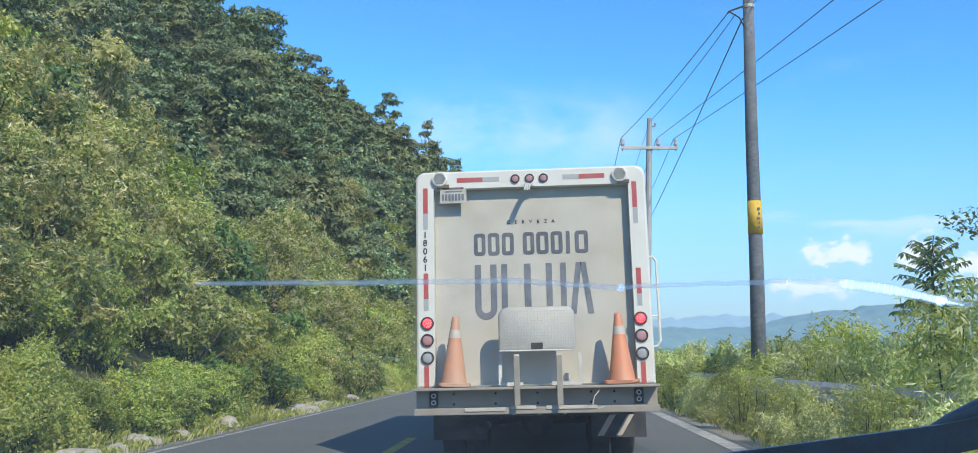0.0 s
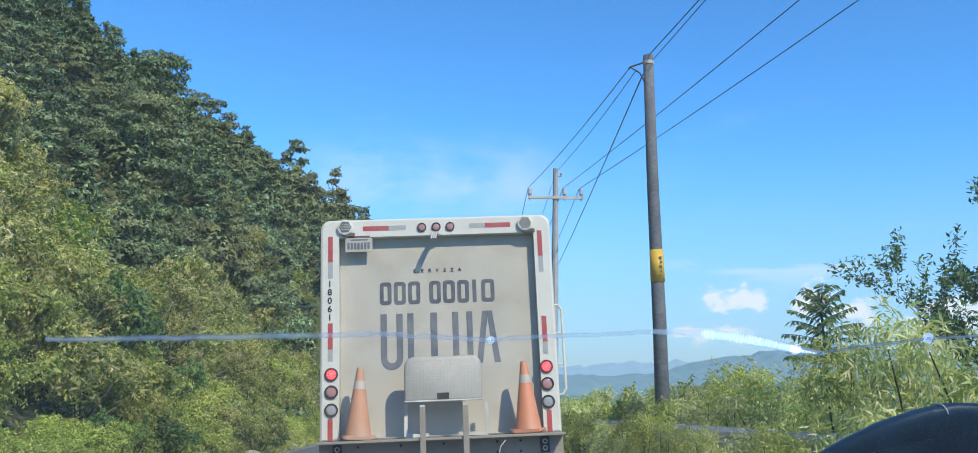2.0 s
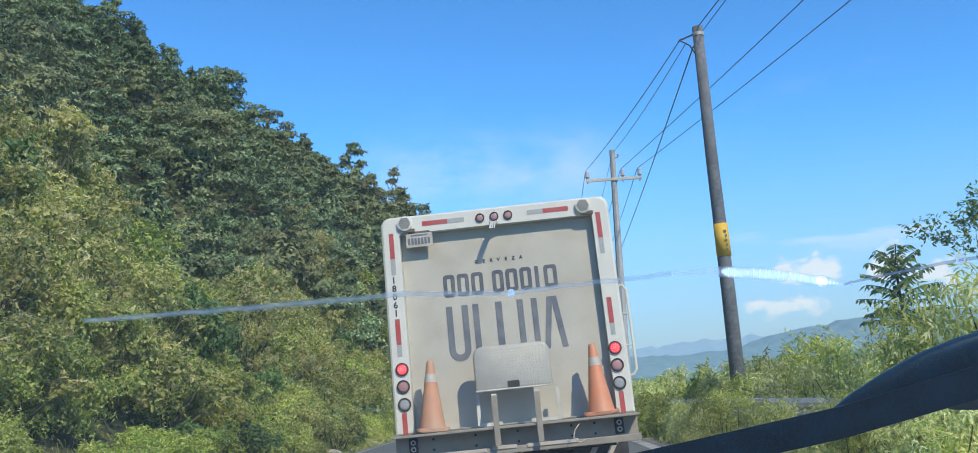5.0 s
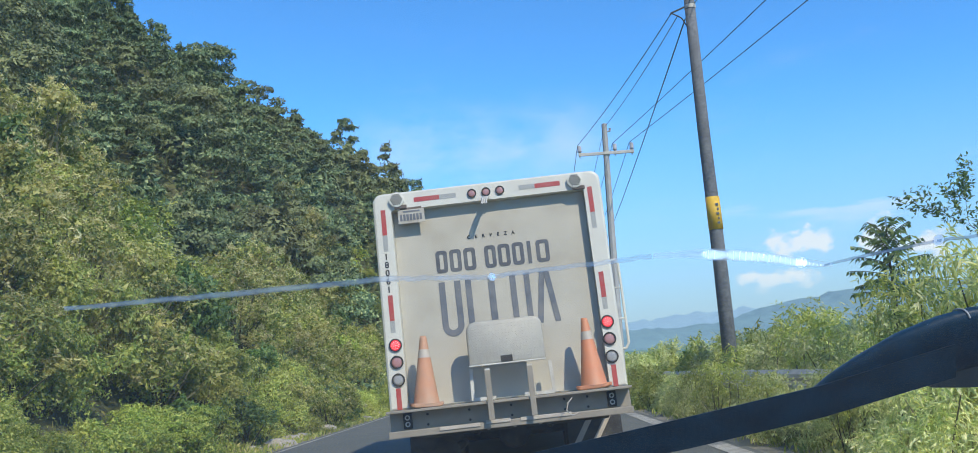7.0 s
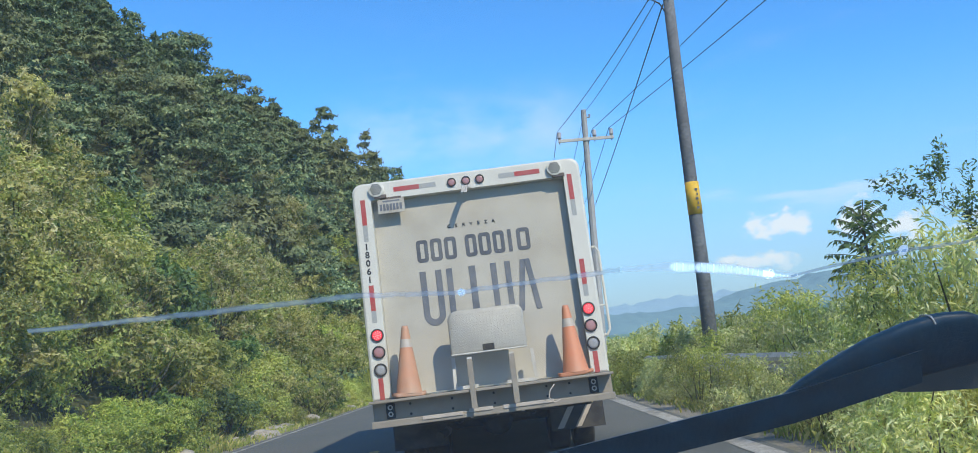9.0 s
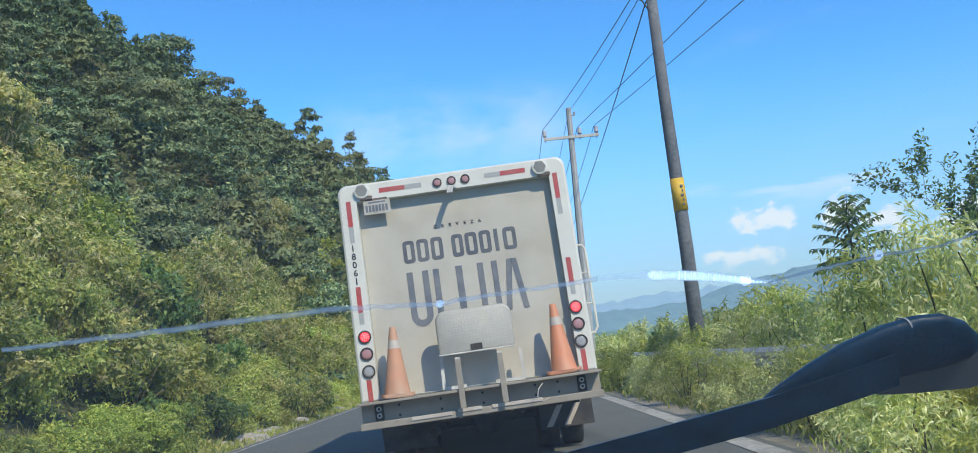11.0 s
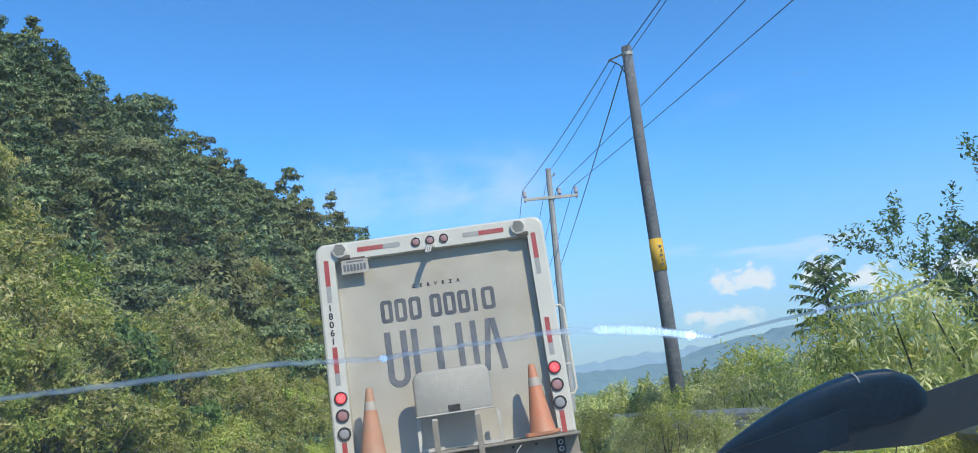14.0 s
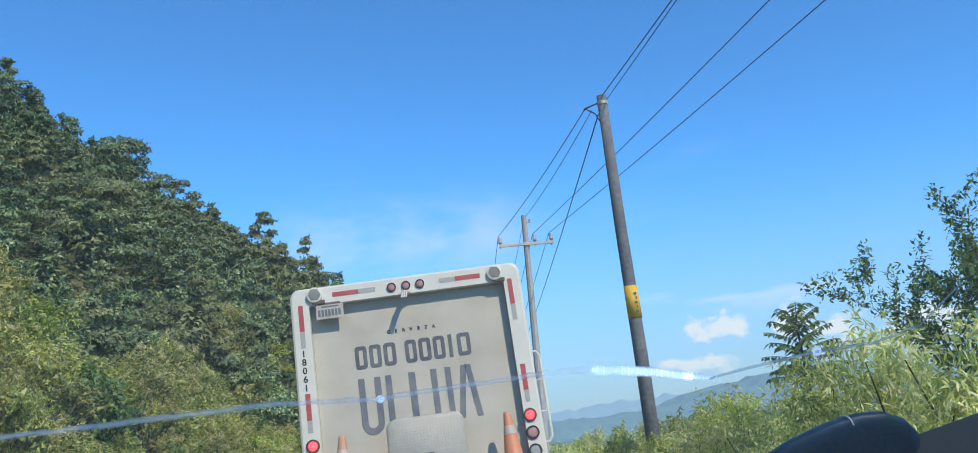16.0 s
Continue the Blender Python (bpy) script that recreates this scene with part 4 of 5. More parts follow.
def round_lamp(x, z, r, y, lens, parent, name, label, diodes=False):
    lamp = part(name, ring(x, z, r * 0.80, r, y - 0.016, y + 0.02), RUBBER, parent, label)
    part("lens", disc(x, z, r * 0.81, y - 0.012, y + 0.01, 20, 0.012), lens, lamp, smooth=True)
    if diodes:
        bm = bmesh.new()
        for k, (q, n) in enumerate(((0.0, 1), (0.27, 5), (0.55, 10))):
            for i in range(n):
                a = 2 * math.pi * i / n + k
                g = bmesh.ops.create_icosphere(bm, subdivisions=1, radius=r * 0.085)["verts"]
                for v in g:
                    v.co += Vector((x + q * r * math.cos(a), y - 0.013, z + q * r * math.sin(a)))
        part("diodes", bm, LED, lamp)
    return lamp


def wheel(x, y, z, r, w, parent):
    bm = bmesh.new()
    prof = [(0.55, -0.42), (0.80, -0.5), (0.94, -0.48), (1.0, -0.36), (1.0, 0.36), (0.94, 0.48), (0.80, 0.5), (0.55, 0.42)]
    seg = 36
    rings = [[bm.verts.new((x + h * w, y + q * r * math.cos(a), z + q * r * math.sin(a))) for a in (2 * math.pi * k / seg for k in range(seg))] for q, h in prof]
    for a, b in zip(rings, rings[1:] + rings[:1]):
        for k in range(seg):
            bm.faces.new((a[k], a[(k + 1) % seg], b[(k + 1) % seg], b[k]))
    bmesh.ops.recalc_face_normals(bm, faces=bm.faces)
    wh = part("wheel", tube([(x - w * 0.3, y, z), (x + w * 0.3, y, z)], r * 0.56, 24), CHASSIS, parent)
    part("tyre", bm, RUBBER, wh, "worn black tyre", True)
    return wh


def delivery_truck():
    ob = base("delivery_truck", TRUCK, "dusty white box delivery truck with grey lettering on its rear door", "truck")
    L = 6.2
    outer = rounded(-1.22, 1.22, 0.0, 2.28, 0.105)
    inner = rounded(-1.025, 1.035, 0.02, 2.085, 0.02)
    part("rear_frame", frame_ring(outer, inner, 0.0, 0.14, 0.035), WHITE_PAINT, ob)
    body = part("cargo_body", slab(rounded(-1.218, 1.218, -0.02, 2.275, 0.13), 0.142, L), WHITE_PAINT, ob)
    part("side_rail", box((1.216, 0.2, 0.0), (1.235, L, 0.09), 0.004), STEEL, body)
    part("side_rail", box((-1.235, 0.2, 0.0), (-1.216, L, 0.09), 0.004), STEEL, body)
    door = part("rear_door", box((-1.024, 0.112, 0.021), (1.034, 0.14, 2.084), 0.004), DOOR_PAINT, ob, "dusty off-white roll-up door")
    # dents and a hanging strap loop at the head of the door
    strap = bmesh.new()
    for a, b in zip([(0.0, 0.02, 2.105), (-0.01, -0.07, 2.10), (-0.02, -0.15, 2.06)], [(-0.01, -0.07, 2.10), (-0.02, -0.15, 2.06), (-0.03, -0.20, 2.00)]):
        for q in (-0.022, 0.0, 0.022):
            add_tube(strap, [(a[0] + q, a[1], a[2]), (b[0] + q, b[1], b[2])], 0.010, 6)
    add_box(strap, (-0.05, -0.02, 2.085), (0.05, 0.0, 2.118), 0.006)
    part("pull_strap", strap, STEEL, ob)
    # lettering
    part("lettering", letters([(c, -0.238 + 0.0793 * i, 1.708, 0.036) for i, c in enumerate("CERVEZA")]), BLACK, door).location.y = 0.109
    bars = bmesh.new()

    def hollow(x0, x1, z0, z1, t):
        out_line, in_line = rounded(x0, x1, z0, z1, 0.034, 0.034, 3), rounded(x0 + t, x1 - t, z0 + t, z1 - t, 0.010, 0.010, 3)
        rows = [[bars.verts.new((x, y, z)) for x, z in line] for line, y in ((out_line, 0.1125), (out_line, 0.108), (in_line, 0.108), (in_line, 0.1125))]
        k = len(out_line)
        for p, q in zip(rows, rows[1:]):
            for i in range(k):
                bars.faces.new((p[i], p[(i + 1) % k], q[(i + 1) % k], q[i]))
    for x0, x1 in ((-0.61, -0.487), (-0.462, -0.338), (-0.312, -0.185), (-0.088, 0.032), (0.055, 0.182), (0.207, 0.330), (0.462, 0.600)):
        hollow(x0, x1, 1.372, 1.612, 0.040)
    add_box(bars, (0.368, 0.108, 1.372), (0.408, 0.1125, 1.612))
    bmesh.ops.recalc_face_normals(bars, faces=bars.faces)
    part("logo_bars", bars, LETTER, door, "row of slate grey logo shapes")
    bars2 = bmesh.new()
    for x0, x1, z0, z1 in ((-0.605, -0.540, 0.815, 1.275), (-0.440, -0.375, 0.815, 1.275), (-0.325, -0.262, 0.735, 1.275), (-0.085, -0.015, 0.735, 1.275),
                           (0.145, 0.208, 0.735, 1.275), (0.295, 0.355, 0.735, 1.275)):
        add_box(bars2, (x0, 0.108, z0), (x1, 0.1125, z1))
    arch = [[bars2.verts.new((-0.49 + q * math.cos(a), y, 0.815 + q * 1.05 * math.sin(a))) for q, y in ((0.115, 0.1125), (0.115, 0.108), (0.050, 0.108), (0.050, 0.1125))]
            for a in np.linspace(math.pi, 2 * math.pi, 15)]
    for p, q in zip(arch, arch[1:]):
        for k in range(4):
            bars2.faces.new((p[k], q[k], q[(k + 1) % 4], p[(k + 1) % 4]))
    for foot, head in ((0.420, 0.492), (0.606, 0.534)):
        lo = [bars2.verts.new(c) for c in ((foot - 0.03, 0.108, 0.735), (foot + 0.03, 0.108, 0.735), (head + 0.03, 0.108, 1.275), (head - 0.03, 0.108, 1.275))]
        hi = [bars2.verts.new((c.co.x, 0.1125, c.co.z)) for c in lo]
        bars2.faces.new(lo)
        for k in range(4):
            bars2.faces.new((lo[k], hi[k], hi[(k + 1) % 4], lo[(k + 1) % 4]))
    bmesh.ops.recalc_face_normals(bars2, faces=bars2.faces)
    part("logo_bars", bars2, LETTER_PALE, door, "row of tall faded grey logo shapes")
    part("fleet_number", letters([(c, -1.118, 1.565 - 0.0875 * i, 0.066) for i, c in enumerate("18061")]), BLACK, ob).location.y = -0.001
    # reflective tape
    for x0, x1, mat in ((-0.773, -0.50, RED_TAPE), (-0.50, -0.32, SILVER_TAPE), (0.353, 0.523, SILVER_TAPE), (0.523, 0.792, RED_TAPE)):
        tape(x0, x1, 2.150, 2.20, -0.003, mat, ob, "red reflective tape" if mat is RED_TAPE else "silver reflective tape")
    for x in (-1.112, 1.097):
        for z0, z1, mat in ((1.825, 2.10, RED_TAPE), (1.652, 1.825, SILVER_TAPE), (0.918, 1.185, RED_TAPE), (0.795, 0.918, SILVER_TAPE), (0.008, 0.225, RED_TAPE)):
            tape(x - 0.025, x + 0.025, z0, z1, -0.003, mat, ob, "red reflective tape" if mat is RED_TAPE else "silver reflective tape")
    # lamps
    for x in (-0.15, 0.002, 0.15):
        round_lamp(x, 2.171, 0.048, 0.0, RED_OFF, ob, "marker_lamp", "small round unlit marker lamp")
    for x in (-1.101, 1.095):
        round_lamp(x, 0.663, 0.068, 0.0, RED_LIT, ob, "brake_lamp", "round red lamp with glowing diodes", True)
        round_lamp(x, 0.488, 0.068, 0.0, RED_OFF, ob, "tail_lamp", "round unlit dull red lamp")
        round_lamp(x, 0.308, 0.068, 0.0, CLEAR_LENS, ob, "reversing_lamp", "round cloudy clear lamp")
    # perforated round beepers at the upper corners
    for x, z in ((-0.954, 2.19), (0.949, 2.18)):
        horn = part("beeper", disc(x, z, 0.080, -0.045, 0.0, 24, 0.01), WHITE_PAINT, ob, "round perforated beeper")
        holes = bmesh.new()
        for i in range(-4, 5):
            for j in range(-4, 5):
                px, pz = (i + 0.5 * (j % 2)) * 0.0195, j * 0.017
                if math.hypot(px, pz) < 0.066:
                    g = bmesh.ops.create_circle(holes, cap_ends=True, radius=0.0084, segments=6)["verts"]
                    for v in g:
                        v.co = Vector((x + px + v.co.x, -0.047, z + pz + v.co.y))
        part("holes", holes, RUBBER, horn)
        part("bracket", box((x - 0.03, -0.03, z - 0.10), (x + 0.10, 0.0, z - 0.06), 0.006), BROWN_RUST, horn)
    # number plate with bars for its writing
    plate = part("number_plate", box((-0.955, -0.012, 1.925), (-0.672, -0.004, 2.075), 0.003), PLATE, ob, "pale number plate")
    plate.rotation_euler = (0, 0, 0)
    bm = bmesh.new()
    for i in range(7):
        add_box(bm, (-0.935 + 0.035 * i, -0.0145, 1.955), (-0.910 + 0.035 * i, -0.0115, 2.025))
    add_box(bm, (-0.90, -0.0145, 2.045), (-0.72, -0.0115, 2.062))
    part("plate_bars", bm, LETTER_PALE, plate)
    part("plate_bracket", box((-0.93, -0.004, 2.07), (-0.70, 0.05, 2.10), 0.004), BROWN_RUST, ob)
    # step bumper
    bump = part("step_bumper", box((-1.20, -0.15, -0.235), (1.205, 0.06, -0.012), 0.012), BUMPER_PAINT, ob, "dusty grey steel step bumper")
    part("bumper_lip", box((-1.205, -0.27, -0.262), (1.21, -0.14, -0.195), 0.008), BUMPER_PAINT, bump)
    part("bumper_lip", box((-1.205, -0.35, -0.022), (1.21, 0.0, 0.004), 0.006), BUMPER_PAINT, bump)
    for x in (-1.02, 1.02):
        plug = part("socket", box((x - 0.045, -0.18, -0.185), (x + 0.045, -0.145, -0.03), 0.012), RUBBER, bump)
        for z in (-0.075, -0.14):
            part("socket_ring", ring(x, z, 0.014, 0.026, -0.187, -0.175, 14), STEEL, plug)
    for x in (-0.82, -0.40, 0.02, 0.55, 0.78):
        for z in (-0.06, -0.16):
            part("bolt", disc(x, z, 0.013, -0.162, -0.14, 8), CHASSIS, bump)
    # patches of sunlight on the lip, painted as strips in the collar's dull white
    for x0, x1, z in ((-0.70, -0.30, -0.20), (-0.24, 0.0, -0.185), (0.1, 0.6, -0.19)):
        part("painted_sun_patch", box((x0, -0.282, z - 0.03), (x1, -0.26, z + 0.005), 0.004), COLLAR, bump)
    # folding seat box of checker plate on two legs, before the door
    sbox = part("seat_box", slab(rounded(-0.352, 0.416, 0.357, 0.79, 0.10, 0.015), -0.26, -0.205, 0.02), CHECKER, ob, "checker plate aluminium box", True)
    studs = bmesh.new()
    for i in range(22):
        for j in range(13):
            x, z = -0.32 + i * 0.0335, 0.385 + j * 0.030
            if math.hypot(max(0, abs(x - 0.032) - 0.29), max(0, z - 0.70)) > 0.075:
                continue
            t = 0.012
            sgn = 1 if (i + j) % 2 else -1
            pts = [(x - t, z - t * sgn), (x + 0.003, z - 0.003 * sgn), (x + t, z + t * sgn), (x - 0.003, z + 0.003 * sgn)]
            lo = [studs.verts.new((a, -0.2605, b)) for a, b in pts]
            hi = studs.verts.new((x, -0.2645, z))
            for k in range(4):
                studs.faces.new((lo[k], lo[(k + 1) % 4], hi))
    part("tread_pattern", studs, CHECKER, sbox)
    part("latch", box((-0.03, -0.268, 0.368), (0.088, -0.258, 0.43), 0.004), RUBBER, sbox, "black recessed latch")
    part("edge_trim", box((-0.352, -0.27, 0.348), (0.416, -0.20, 0.362), 0.004), STEEL, sbox)
    for x, z1 in ((-0.175, 0.345), (0.242, 0.345)):
        part("leg", box((x - 0.028, -0.375, -0.18), (x + 0.028, -0.352, 0.30), 0.004), BUMPER_PAINT, ob, "dusty flat steel leg")
        part("leg_brace", box((x - 0.024, -0.36, z1 - 0.06), (x + 0.024, 0.0, z1 - 0.03), 0.004), STEEL, ob)
    part("bracket", add_tube(tube([(0.455, -0.12, 0.335), (0.468, -0.12, 0.02)], 0.024, 4), [(0.468, -0.12, 0.025), (0.17, -0.12, 0.03)], 0.024, 4), STEEL, ob)
    part("bracket", add_tube(tube([(-0.345, -0.12, 0.335), (-0.35, -0.12, 0.02)], 0.024, 4), [(-0.35, -0.12, 0.025), (-0.12, -0.12, 0.03)], 0.024, 4), STEEL, ob)
    # hand rails beside the body
    part("hand_rail", tube([(1.20, 0.30, 1.33), (1.29, 0.30, 1.335), (1.325, 0.30, 1.28), (1.325, 0.30, 0.44), (1.29, 0.30, 0.385), (1.20, 0.30, 0.38)], 0.015, 8), WHITE_PAINT, ob)
    part("hand_rail", tube([(-1.20, 2.2, 1.33), (-1.30, 2.2, 1.33), (-1.33, 2.2, 1.28), (-1.33, 2.2, 0.10), (-1.30, 2.2, 0.05), (-1.20, 2.2, 0.05)], 0.013, 8), STEEL, ob)
    for z in (0.70, 1.03):
        part("rail_rung", tube([(1.20, 0.30, z), (1.325, 0.30, z)], 0.010, 6), STEEL, ob)
    # running gear
    for x in (-0.98, -0.70, 0.70, 0.98):
        wheel(x, 1.55, -0.385, 0.445, 0.24, ob)
    for x in (-0.95, 0.95):
        wheel(x, 5.5, -0.385, 0.445, 0.26, ob)
    part("axle", tube([(-1.0, 1.55, -0.385), (1.0, 1.55, -0.385)], 0.07, 12), CHASSIS, ob)
    part("differential", disc(0, -0.385, 0.19, 1.35, 1.75, 18, 0.1), CHASSIS, ob)
    for x in (-0.43, 0.43):
        part("chassis_beam", box((x - 0.04, 0.0, -0.24), (x + 0.04, L, -0.02), 0.008), CHASSIS, ob)
    part("cross_member", box((-1.0, 0.10, -0.30), (1.0, 0.22, -0.10), 0.01), CHASSIS, ob)
    part("cab", box((-1.12, L + 0.15, -0.45), (1.12, L + 1.9, 1.5), 0.12), WHITE_PAINT, ob)
    part("side_skirt", box((-1.21, 2.3, -0.42), (-1.18, 4.9, -0.02), 0.01), CHASSIS, ob)
    part("side_skirt", box((1.18, 2.3, -0.42), (1.21, 4.9, -0.02), 0.01), CHASSIS, ob)
    for x in (-0.86, 0.90):
        flap = part("mud_flap", box((x - 0.30, 0.90, -0.58), (x + 0.30, 0.92, -0.20), 0.004), CHASSIS, ob, "black rubber mud flap")
        if x > 0:
            bm = bmesh.new()
            for k in range(2):
                q = [(x - 0.24 + 0.2 * k, -0.56), (x - 0.17 + 0.2 * k, -0.56), (x + 0.02 + 0.2 * k, -0.26), (x - 0.05 + 0.2 * k, -0.26)]
                lo = [bm.verts.new((a, 0.896, b)) for a, b in q]
                bm.faces.new(lo)
                bmesh.ops.recalc_face_normals(bm, faces=bm.faces)
                ex = bmesh.ops.solidify(bm, geom=bm.faces[-1:], thickness=-0.003)
            part("stripe", bm, COLLAR, flap, "pale slanted stripes")
    part("exhaust_pipe", tube([(-0.55, 0.9, -0.42), (-0.55, 0.45, -0.42), (-0.60, 0.28, -0.44)], 0.045, 12), CHASSIS, ob)
    part("silencer", tube([(-0.55, 2.6, -0.40), (-0.55, 3.5, -0.40)], 0.12, 16), CHASSIS, ob)
    part("fuel_tank", tube([(0.85, 2.9, -0.38), (0.85, 4.2, -0.38)], 0.24, 20), STEEL, ob)
    for x in (-0.43, 0.43):
        part("leaf_spring", tube([(x, 0.7, -0.22), (x, 1.1, -0.33), (x, 1.55, -0.36), (x, 2.0, -0.33), (x, 2.4, -0.22)], 0.04, 6), CHASSIS, ob)
    for x in (-0.25, 0.02, 0.28):
        part("tag", box((x, 0.095, -0.285), (x + 0.03, 0.10, -0.255)), COLLAR, ob)
    part("hose", tube([(0.62, -0.355, -0.05), (0.57, -0.39, -0.10), (0.55, -0.40, -0.17), (0.60, -0.39, -0.22), (0.66, -0.38, -0.20)], 0.006, 6), COLLAR, ob)
    return ob


delivery_truck()


def traffic_cone(u, lean_x, lean_y, turn, plastic, label):
    """A tall road cone standing on the step bumper."""
    h = 0.70
    ob = base("traffic_cone", TRUCK @ pose(u, -0.19, 0.012, lean_x, lean_y, turn), label, "traffic cone", "cones on the bumper")
    bm = bmesh.new()
    seg = 28
    prof = [(0.135, 0.03), (0.128, 0.05), (0.036, h - 0.03), (0.030, h), (0.018, h - 0.004), (0.018, h - 0.08)]
    rings = [[bm.verts.new((r * math.cos(a), r * math.sin(a), z)) for a in (2 * math.pi * k / seg for k in range(seg))] for r, z in prof]
    for a, b in zip(rings, rings[1:]):
        for k in range(seg):
            bm.faces.new((a[k], a[(k + 1) % seg], b[(k + 1) % seg], b[k]))
    bm.faces.new(rings[-1])
    part("cone_body", bm, plastic, ob, smooth=True)
    foot = slab(rounded(-0.165, 0.165, -0.13, 0.13, 0.05, 0.05), 0.0, 0.034, 0.01)
    bmesh.ops.rotate(foot, verts=foot.verts, cent=(0, 0, 0), matrix=Matrix.Rotation(radians(90), 3, "X"))
    for v in foot.verts:
        v.co.z = abs(v.co.z) - 0.012 + 0.02 * (v.co.x / 0.165) ** 2
    part("foot", foot, plastic, ob)
    z0, z1 = h * 0.69, h * 0.81
    r = lambda z: 0.128 + (0.036 - 0.128) * (z - 0.05) / (h - 0.08)
    part("collar", tube([(0, 0, z0), (0, 0, z1)], [r(z0) + 0.002, r(z1) + 0.002], 28, False), COLLAR, ob, "dull white collar", True)
    return ob


traffic_cone(-0.816, 0, 2.2, 10, DUSTY_ORANGE, "faded dusty orange traffic cone standing on a bumper")
traffic_cone(0.863, 0, -1.5, -15, ORANGE, "orange traffic cone standing on a bumper")


# ---------------------------------------------------------------- poles and cables
def wooden_pole(x, y, top_z):
    g = float(land_z(np.array([x]), np.array([y]))[0])
    h = top_z - g
    ob = base("utility_pole", pose(x, y, g, 0, -1.3, 0), "tall dark weathered wooden utility pole with a yellow band", "utility pole", "utility poles")
    bm = tube([(0, 0, -0.5), (0.02, 0, h * 0.33), (0.0, 0.01, h * 0.66), (0.01, 0, h)], [0.165, 0.15, 0.132, 0.115], 18)
    part("shaft", bm, POLE_WOOD, ob, smooth=True)
    z = 1.5 + 0.117 * y - g
    part("band", tube([(0.02, 0, z - 0.36), (0.014, 0, z + 0.36)], [0.157, 0.152], 20), YELLOW_BAND, ob, "worn yellow painted band", True)
    marks = bmesh.new()
    for k in range(5):
        add_box(marks, (0.03 + 0.03 * (k % 2), -0.17, z - 0.25 + 0.1 * k), (0.085, -0.14, z - 0.20 + 0.1 * k))
    part("band_marks", marks, POLE_WOOD, ob)
    part("bracket", add_tube(tube([(-0.08, 0, h - 0.16), (-0.42, 0, h - 0.28), (-0.45, 0, h - 0.33)], 0.02, 8), [(-0.42, 0, h - 0.28), (-0.20, 0, h - 0.42), (-0.1, 0, h - 0.62)], 0.016, 8), CHASSIS, ob)
    part("collar_strap", tube([(0.01, 0, h - 0.22), (0.01, 0, h - 0.14)], 0.128, 18), STEEL, ob)
    return g


def insulator(x, z, parent):
    ins = part("insulator", tube([(x, 0, z), (x, 0, z + 0.06), (x, 0, z + 0.06), (x, 0, z + 0.10), (x, 0, z + 0.10), (x, 0, z + 0.15), (x, 0, z + 0.15), (x, 0, z + 0.20), (x, 0, z + 0.20), (x, 0, z + 0.25), (x, 0, z + 0.29)],
                                 [0.05, 0.05, 0.085, 0.08, 0.06, 0.085, 0.06, 0.085, 0.06, 0.085, 0.04], 14), PORCELAIN, parent, "ribbed grey porcelain insulator", True)
    part("pin", tube([(x, 0, z - 0.17), (x, 0, z + 0.02)], 0.02, 8), STEEL, ins)


def concrete_pole(x, y, top_z):
    g = float(land_z(np.array([x]), np.array([y]))[0])
    h = top_z - g
    ob = base("utility_pole", pose(x, y, g, 0, 0.4, -4), "slender pale concrete utility pole with a steel crossarm", "utility pole", "utility poles")
    part("shaft", tube([(0, 0, -0.5), (0, 0, h)], [0.165, 0.10], 8), POLE_CONCRETE, ob)
    arm = part("crossarm", box((-1.02, -0.14, h - 1.18), (1.02, -0.05, h - 1.07), 0.008), STEEL, ob, "galvanised steel crossarm")
    part("clamp", tube([(0, 0, h - 1.16), (0, 0, h - 1.10)], 0.125, 10), STEEL, arm)
    for q in (-0.97, 0.33, 0.95):
        insulator(q, h - 1.06, ob)
    part("pin_insulator", tube([(0.06, 0, h - 0.30), (0.2, 0, h - 0.28), (0.2, 0, h - 0.18)], [0.03, 0.035, 0.05], 8), PORCELAIN, ob)
    return g


P1, P2 = (4.55, 18.5, 8.55), (3.68, 31.0, 8.75)
wooden_pole(*P1)
concrete_pole(*P2)
concrete_pole(4.4, 64.0, 6.4)


def cable(a, b, sag, r=0.011):
    a, b = Vector(a), Vector(b)
    pts = []
    for k in range(25):
        q = k / 24
        p = a.lerp(b, q)
        p.z -= sag * 4 * q * (1 - q)
        pts.append(p)
    tagged(part("power_cable", tube(pts, r, 6), CABLE, smooth=True), "dark overhead power cable between utility poles", "cable", "overhead cables")


arm_z = P2[2] - 0.75
br = (P1[0] - 0.62, P1[1], P1[2] - 0.3)
cable((P2[0] - 0.97, P2[1], arm_z), br, 0.12)
cable((P2[0] + 0.05, P2[1], P2[2] - 0.15), (br[0] + 0.15, P1[1], P1[2] - 0.35), 0.12, 0.009)
cable((br[0] + 0.3, P1[1], P1[2] - 0.45), (6.8, 62.0, 6.9), 0.2, 0.015)
cable((P1[0] - 0.2, P1[1], P1[2] - 0.02), (7.6, -15.0, 9.6), 0.25, 0.012)
cable((P1[0] - 0.1, P1[1], P1[2] - 0.12), (7.2, -15.0, 9.7), 0.25, 0.009)
cable((P2[0] + 0.33, P2[1], arm_z), (11.0, -15.0, 10.2), 0.4)
cable((P2[0] + 0.95, P2[1], arm_z), (12.6, -15.0, 9.9), 0.4)
for dx in (-0.97, 0.33, 0.95):
    cable((P2[0] + dx, P2[1], arm_z), (4.4 + dx, 64.0, 5.6), 0.35)
